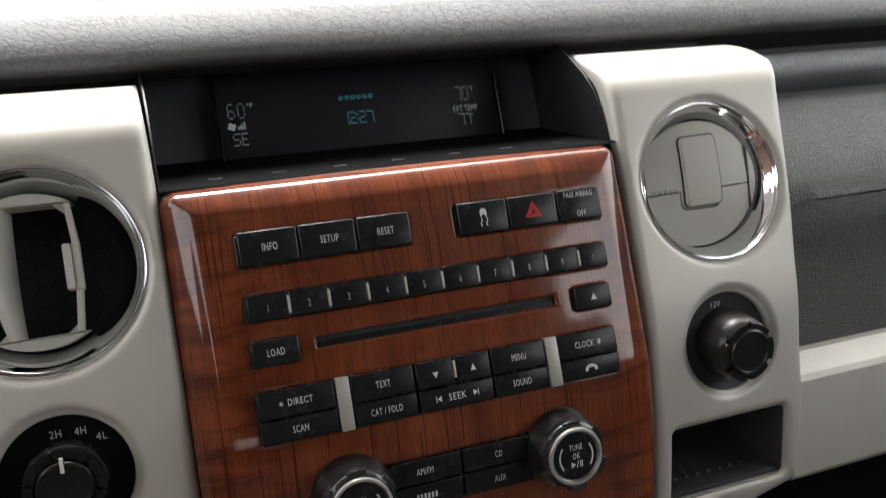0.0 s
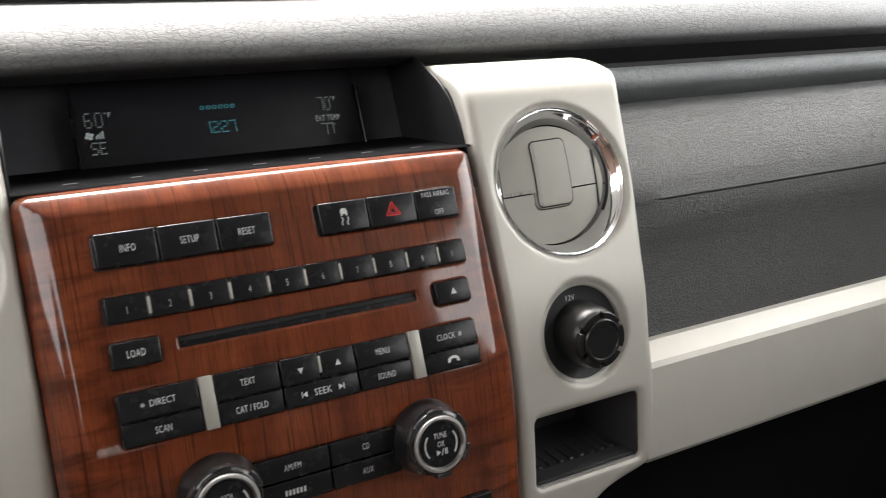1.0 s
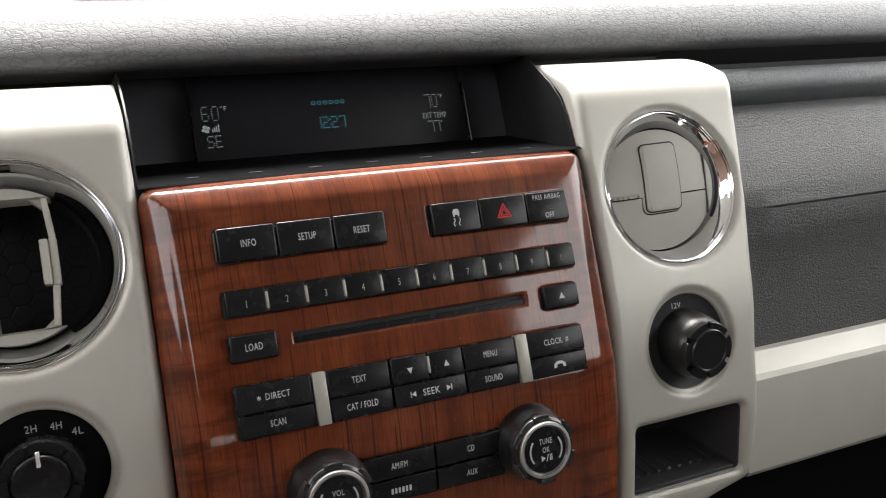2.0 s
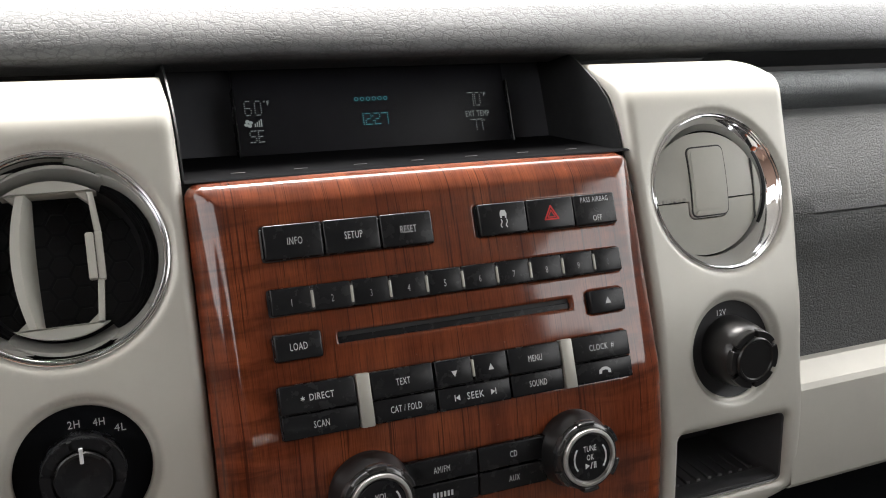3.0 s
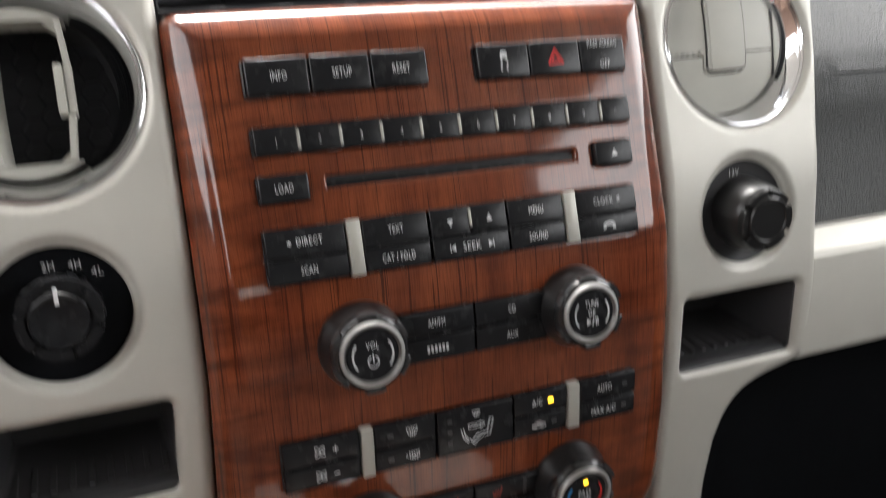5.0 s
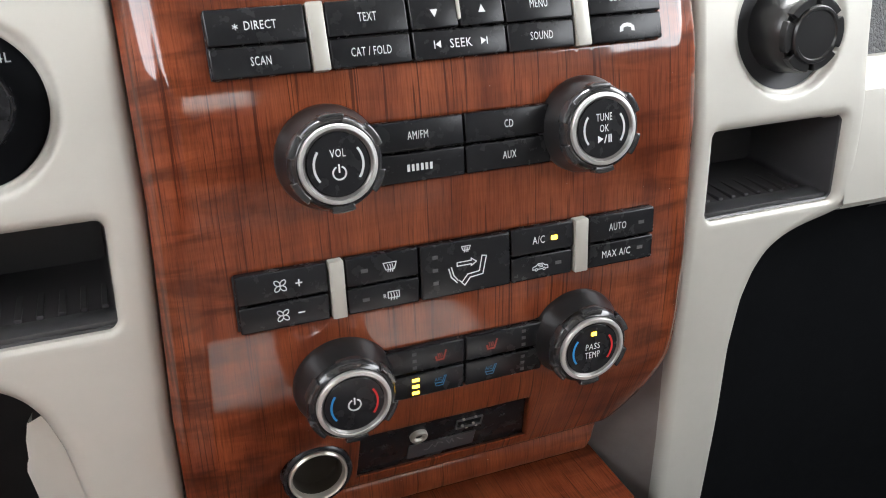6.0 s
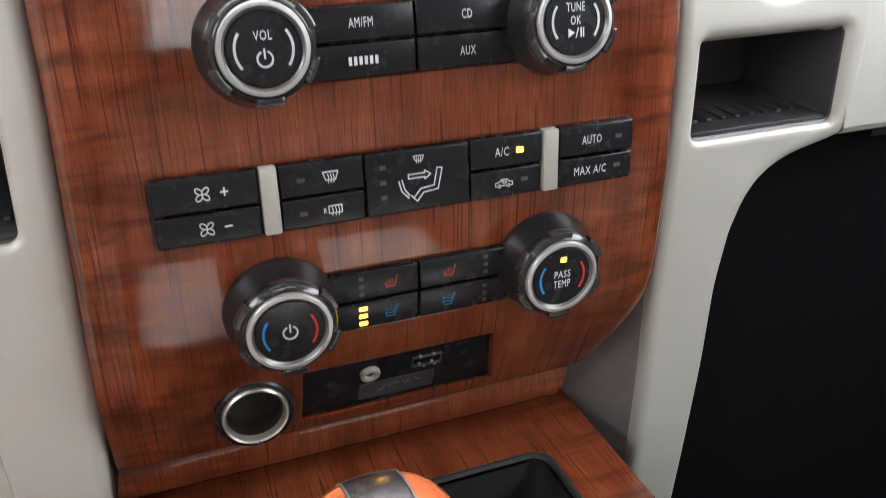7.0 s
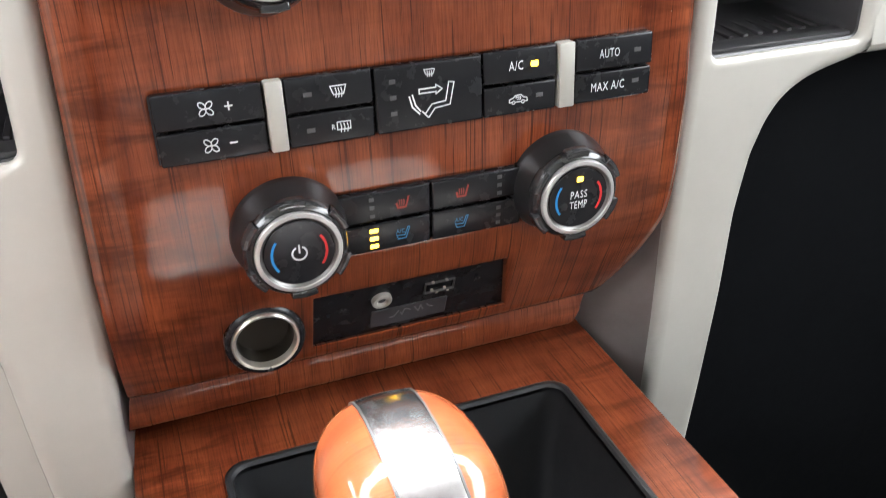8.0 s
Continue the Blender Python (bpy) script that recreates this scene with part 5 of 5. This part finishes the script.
m = plain_frame(LIGHTER[0], wood_y(LIGHTER[1]) - .0048, LIGHTER[1], -22)
part("collar", lathe([(.0160, -.012), (.0160, .0008), (.0152, .0016), (.0140, .0018), (.0136, .0006), (.0134, -.004)], 48), BUTTON, lg, frame_m=m)
part("rim", lathe([(.0136, .0006), (.0135, .0022), (.0129, .0030), (.0121, .0027), (.0117, .0014), (.0115, -.030)], 48), WORN, lg, "worn metal rim", frame_m=m)
barrel = part("barrel", lathe([(.0116, -.0005), (.0113, -.0062), (.0106, -.0072), (.0, -.0076)], 40), plastic("brown_metal", (.016, .0125, .0085), .3, metal=.2), lg, frame_m=m)
for hx, hz, hr in ((.0056, .0046, .0011), (.0030, .0066, .0008)):
    part("contact_hole", prism(arc(hr, 0, 360, 10, hx, hz)[:-1], -.0074, -.0066), VOID, barrel, frame_m=m)
part("rim_notch", prism([(-.0009, -.0138), (.0011, -.0138), (.0003, -.0121)], .0020, .0033), DARK, lg, frame_m=m)

# ---- vents, pillar knobs, cubbies ----
def ring_mesh():
    return lathe([(.0466, -.004), (.0466, .0008), (.0462, .0017), (.0455, .0019), (.0449, .0012), (.0446, .0006), (.0441, .0010), (.0437, .0006), (.0434, -.0002), (.0428, -.0011), (.0409, -.0044), (.0389, -.0086), (.0374, -.0126), (.0365, -.0165), (.0360, -.0215)], 96)


OUTWARD = Matrix(((1, 0, 0, 0), (0, 0, 1, 0), (0, -1, 0, 0), (0, 0, 0, 1)))  # from (x, inwards, z) to (u, v, out)


def dome(x, z, out=.0022):
    """Face of the closed shutter, gently raised towards its middle."""
    return Vector((x, -out - .0050 * (1 - (x * x + z * z) / .0356 ** 2), z))


for sx in (1, -1):
    cx = VENT_X[1] if sx > 0 else 2 * .064 - VENT_X[-1]
    m = plain_frame(cx, pil_y(.0565) + .0035, .0565)
    v = thing("air_vent", m.translation, "round closed air vent, grey shutter in a chrome ring" if sx > 0 else "round open air vent, grey louvres in a chrome ring", "air vent", "dashboard air vents")
    wide = Matrix.Diagonal((1.03, 1.03, 1, 1))
    part("chrome_ring", ring_mesh(), CHROME, v, "polished chrome ring", frame_m=m @ wide, smooth=50)
    part("duct", lathe([(.0363, -.0213), (.0360, -.055), (.0, -.055)], 64), DUCT, v, frame_m=m @ wide)
    if sx > 0:
        md = m @ Matrix.Translation((-.0004, .0006, -.0146)) @ Matrix.Rotation(radians(-9), 4, "Y") @ Matrix.Rotation(radians(8), 4, "X") @ Matrix.Diagonal((1.055, 1.04, 1, 1))
        R = .0356
        zs = -.0035
        a = math.degrees(math.asin(zs / R))
        low_half = arc(R, 180 - a, 360 + a, 40)
        up_half = arc(R, a, 180 - a, 40)
        tabx, tabz = .0118, -.0136
        bend = [(tabx - .0045 + .0045 * math.cos(radians(b)), tabz + .0045 - .0045 * math.sin(radians(b))) for b in (0, 22, 45, 68, 90)]
        notch = bend + [(-x, z) for x, z in reversed(bend)]
        up = [(x, y + .0004) for x, y in up_half] + [(-tabx, zs + .0004)] + notch[::-1] + [(tabx, zs + .0004)]
        part("upper_shutter", sheet(up, [], dome, .0030, back=.005), GREY, v, frame_m=md @ OUTWARD)
        lw = [(x, y - .0004) for x, y in low_half] + [(tabx + .0008, zs - .0004)] + [(x * 1.07, z - .0008) for x, z in notch] + [(-tabx - .0008, zs - .0004)]
        part("lower_shutter", sheet(lw, [], dome, .0030, back=.005), GREY, v, frame_m=md @ OUTWARD)
        tx = .0012

        def plate(x0, x1, z0, z1, r, out, back):
            return sheet(rounded(tx + x0, tx + x1, z0, z1, r, 5), [], lambda x, z: dome(x, z, out), .0022, back=back)

        part("tab_groove", plate(-.0119, .0119, -.0131, .0280, .0036, .0024, .001), DARK, v, frame_m=md @ OUTWARD)
        rim = part("tab_rim", plate(-.0110, .0110, -.0122, .0271, .0030, .0033, .002), GREY, v, frame_m=md @ OUTWARD)
        part("tab_hollow", plate(-.0096, .0096, -.0086, .0256, .0024, .0037, .001), GREY, rim, frame_m=md @ OUTWARD)
        part("tab_lip", plate(-.0094, .0094, -.0117, -.0091, .0012, .0046, .002), GREY, rim, frame_m=md @ OUTWARD)
        for s2 in (-1, 1):
            flip = Matrix.Rotation(0 if s2 > 0 else math.pi, 4, "Z")
            part("pivot_gap", prism(arc(.0359, -30, 30, 14), .0012, .0036), DARK, v, frame_m=md @ flip)
            part("shutter_pivot", prism(arc(.0357, -26.5, 26.5, 14), .0020, .0042, bevel=.0003), GREY, v, frame_m=md @ flip)
    else:
        md = m @ Matrix.Translation((-.0010, 0, -.012)) @ wide
        R, zc = .0350, .0290
        a = math.degrees(math.asin(zc / R))
        part("upper_cap", prism(arc(R, a, 180 - a, 24), -.012, .0030, bevel=.0008), GREY, v, frame_m=md)
        part("lower_cap", prism(arc(R, 180 + a, 360 - a, 24), -.012, .0030, bevel=.0008), GREY, v, frame_m=md)
        # curved shutter leaf turned edge-on
        bm, rows = bmesh.new(), []
        for i in range(21):
            z = -.0290 + .0580 * i / 20
            q = 1 - (i / 10 - 1) ** 2
            xl, xr = -.0130 - .0045 * q, -.0093 - .0037 * q
            xi = xr + .0045 * (.35 + .65 * q)
            rows.append([bm.verts.new(p) for p in ((xl, z, .0030), (xr - .0006, z, .0042), (xr, z, .0036), (xi, z, -.016), (xi - .002, z, -.016), (xl, z, .0))])
        for p, q in zip(rows, rows[1:]):
            for k in range(6):
                bm.faces.new((p[k], q[k], q[(k + 1) % 6], p[(k + 1) % 6]))
        bm.faces.new(rows[0][::-1])
        bm.faces.new(rows[-1])
        bmesh.ops.recalc_face_normals(bm, faces=bm.faces)
        leaf = part("shutter_leaf", bm, GREY, v, frame_m=md, smooth=40)
        thin = None
        for sz in (1, -1):
            e = .0 if sz > 0 else -.0008
            o = [(.0154 + e, .0288 * sz), (.0181 + e, .0288 * sz), (.0199 + e, .0098 * sz), (.0170 + e, .0098 * sz)]
            thin = prism(o, -.004, .0042, thin, bevel=.0005)
        leaf2 = part("shutter_leaf", thin, GREY, v, frame_m=md)
        part("tab_back", box(.0166, .0199, -.0106, .0106, -.004, .0058, .0007, 2), GREY, leaf2, frame_m=md)
        part("tab", box(.0128, .0164, -.0103, .0103, -.004, .0072, .0009, 2), GREY, leaf2, frame_m=md)
        for hx, lf in ((-.0125, leaf), (.0158, leaf2)):
            for sz in (1, -1):
                part("hinge", prism([(hx - .0055, .0292 * sz), (hx + .0010, .0292 * sz), (hx + .0010, .0238 * sz), (hx - .0008, .0252 * sz)], -.006, .0010), GREY, lf, frame_m=md)
        grid = None
        for i in range(-4, 5):
            for j in range(-4, 5):
                x, z = i * .0090, j * .0104 + (i % 2) * .0052
                if math.hypot(x, z) < .033:
                    grid = stroke(arc(.0058, 0, 360, 6, x, z)[:-1], .0009, 0, .002, grid, True)
        part("honeycomb", grid, MATT, v, frame_m=m @ Matrix.Translation((0, 0, -.045)))

# selector knob on the driver's side pillar
sel = thing("drive_selector", (-.1144, .02, -.0376), "black four-wheel-drive selector knob in a round dish", "knob")
m = plain_frame(2 * .064 - .2424, pil_y(-.0376) + .0035, -.0376, -9)
part("dish", lathe([(.0306, -.0012), (.0296, -.0020), (.0285, -.0030), (.0, -.0030)], 72), VOID, sel, frame_m=m)
part("skirt", lathe([(.0178, -.003), (.0176, .004), (.0172, .0078), (.0162, .0090), (.0128, .0092), (.0, .0092)], 64), BUTTON, sel, frame_m=m)
for k in range(6):
    a = 105 - 60 * k
    part("grip", sector(.0128, .0170, .0085, .0112, a - 57, a - 3, 12), BUTTON, sel, frame_m=m)
part("cap", lathe([(.0118, .008), (.0118, .0118), (.0112, .0126), (.0098, .0122), (.0, .0112)], 48), BUTTON, sel, frame_m=m)
part("cap_ring", sector(.0100, .0112, .0122, .0130, 45, 135, 16), RUBBER, sel, frame_m=m)
part("pointer", box(-.0008, .0008, .0068, .0134, .0112, .0132, .0002, 1), PRINT, sel, "white pointer line", frame_m=m)
for s, x, z in (("2H", -.0022, .0205), ("4H", .0080, .0200), ("4L", .0165, .0160)):
    lettering(s, sel, m @ Matrix.Translation((x, z, -.0028)), .0034, .0048, FADED)

# power point on the passenger side pillar
pw = thing("power_outlet", (.2424, .02, -.0376), "covered twelve-volt outlet with a dark rubber cap", "power outlet")
m = plain_frame(.2424, pil_y(-.0376) + .0035, -.0376, -9)
part("dish", lathe([(.0306, -.0012), (.0296, -.0018), (.0240, -.0034), (.0, -.0040)], 72), BLACK, pw, frame_m=m)
mc = plain_frame(.2424, pil_y(-.0376) + .0035, -.0388, -17) @ Matrix.Diagonal((1.03, 1.03, 1.1, 1))
part("cap_skirt", lathe([(.0198, -.006), (.0194, -.001), (.0186, .0070), (.0176, .0118), (.0160, .0140), (.0, .0140)], 64), RUBBER, pw, frame_m=mc)
for k in range(6):
    a = 90 + 60 * k
    lug = sector(.0126, .0168, .0118, .0166, a + 5, a + 55, 12)
    bmesh.ops.bevel(lug, geom=lug.edges[:], offset=.0004, segments=1, affect="EDGES")
    part("grip", lug, RUBBER, pw, frame_m=mc)
cap = part("cap", lathe([(.0130, .013), (.0130, .0172), (.0124, .0180), (.0112, .0180), (.0106, .0173), (.0, .0173)], 48), RUBBER, pw, frame_m=mc)
lettering("12V", pw, m @ Matrix.Translation((-.0050, .0222, -.0022)), .0034, .0066)

# cubbies
LIP = plastic("worn_grey_plastic", (.045, .045, .047), .35, .5)
for sx in (1, -1):
    x0, x1 = (.1976, .2814) if sx > 0 else (2 * .064 - .2830, 2 * .064 - .2015)
    cu = thing("storage_cubby", ((x0 + x1) / 2, .06, -.103), "small black open storage cubby with ribbed rubber floor", "cubby", "dash cubbies")
    bm = bmesh.new()
    rws = []
    for d, k in ((.0034, .0008), (.0042, .0022), (.012, .0026), (.060, .0060)):
        lp = rounded(x0 + k, x1 - k, -.1266 + k, -.0798 - k, .0034, 5)
        rws.append([bm.verts.new((x, pil_y(z) + d, z + .36 * max(0.0, d - .0042))) for x, z in lp])
    for p, q in zip(rws, rws[1:]):
        for i in range(len(p)):
            bm.faces.new((p[i], p[(i + 1) % len(p)], q[(i + 1) % len(p)], q[i]))
    bm.faces.new(rws[-1])
    part("bin", bm, CUBBY, cu)
    level = Matrix.Translation((0, pil_y(-.124) + .004, -.1236)) @ Matrix.Rotation(radians(19.8), 4, "X")
    part("floor_lip", box(x0 + .0035, x1 - .0035, .0010, .0130, -.001, .0012, .0006, 2), LIP, cu, frame_m=level)
    for k in range(9):
        x = x0 + .008 + k * .0082
        part("floor_rib", box(x - .0014, x + .0014, .0150, .055, -.001, .0016, .0004, 1), CUBBY, cu, frame_m=level)

# gear selector
SCUFFED = plastic("scuffed_chrome", (.42, .42, .43), .20, .5, .35, .0018, metal=1.0, vary=.25)
gear = thing("gear_selector", (.02, -.03, -.30), "wood and chrome gear selector handle on a dark lever", "gear selector")
gm = Matrix.Translation(T @ Vector((.0165, -.0480, -.2390))) @ Matrix.Diagonal((1.06, 1.03, 1.0, 1))


def grip_piece(a0, a1, swell, n=28, k=20):
    bm = bmesh.new()
    uv = bm.loops.layers.uv.new("UVMap")
    rows, c = [], {}
    for i in range(k + 1):
        x = a0 + (a1 - a0) * i / k
        w = (1 - abs(x / .0252) ** 2.6) ** (1 / 2.6)
        row = []
        for j in range(n):
            t = 2 * math.pi * j / n
            cy, cz = math.cos(t), math.sin(t)
            e = 2 / 2.5
            y = math.copysign(abs(cy) ** e, cy) * (.034 * w + swell)
            z = math.copysign(abs(cz) ** e, cz) * (.0270 * w + swell)
            vv = bm.verts.new((x, y, z))
            c[vv] = (t * .03, x)
            row.append(vv)
        rows.append(row)
    for p, q in zip(rows, rows[1:]):
        for j in range(n):
            f = bm.faces.new((p[j], p[(j + 1) % n], q[(j + 1) % n], q[j]))
            for lp in f.loops:
                lp[uv].uv = c[lp.vert]
    bm.faces.new(rows[0][::-1])
    bm.faces.new(rows[-1])
    bmesh.ops.recalc_face_normals(bm, faces=bm.faces)
    return bm


part("handle", grip_piece(-.0251, -.0085, 0), GRIPWOOD, gear, "orange-brown lacquered wood grip", frame_m=gm, world_space=True, smooth=60)
part("handle", grip_piece(.0085, .0251, 0), GRIPWOOD, gear, "orange-brown lacquered wood grip", frame_m=gm, world_space=True, smooth=60)
part("chrome_band", grip_piece(-.0085, .0085, .0004), SCUFFED, gear, "scuffed chrome band", frame_m=gm, world_space=True, smooth=60)
part("band_edge", grip_piece(-.0090, -.0083, .0006), DARK, gear, frame_m=gm, world_space=True, smooth=60)
part("band_edge", grip_piece(.0083, .0090, .0006), DARK, gear, frame_m=gm, world_space=True, smooth=60)
part("stem", lathe([(.012, -.13), (.010, -.02), (.0, -.02)], 24), DARK, gear, frame_m=gm, world_space=True)
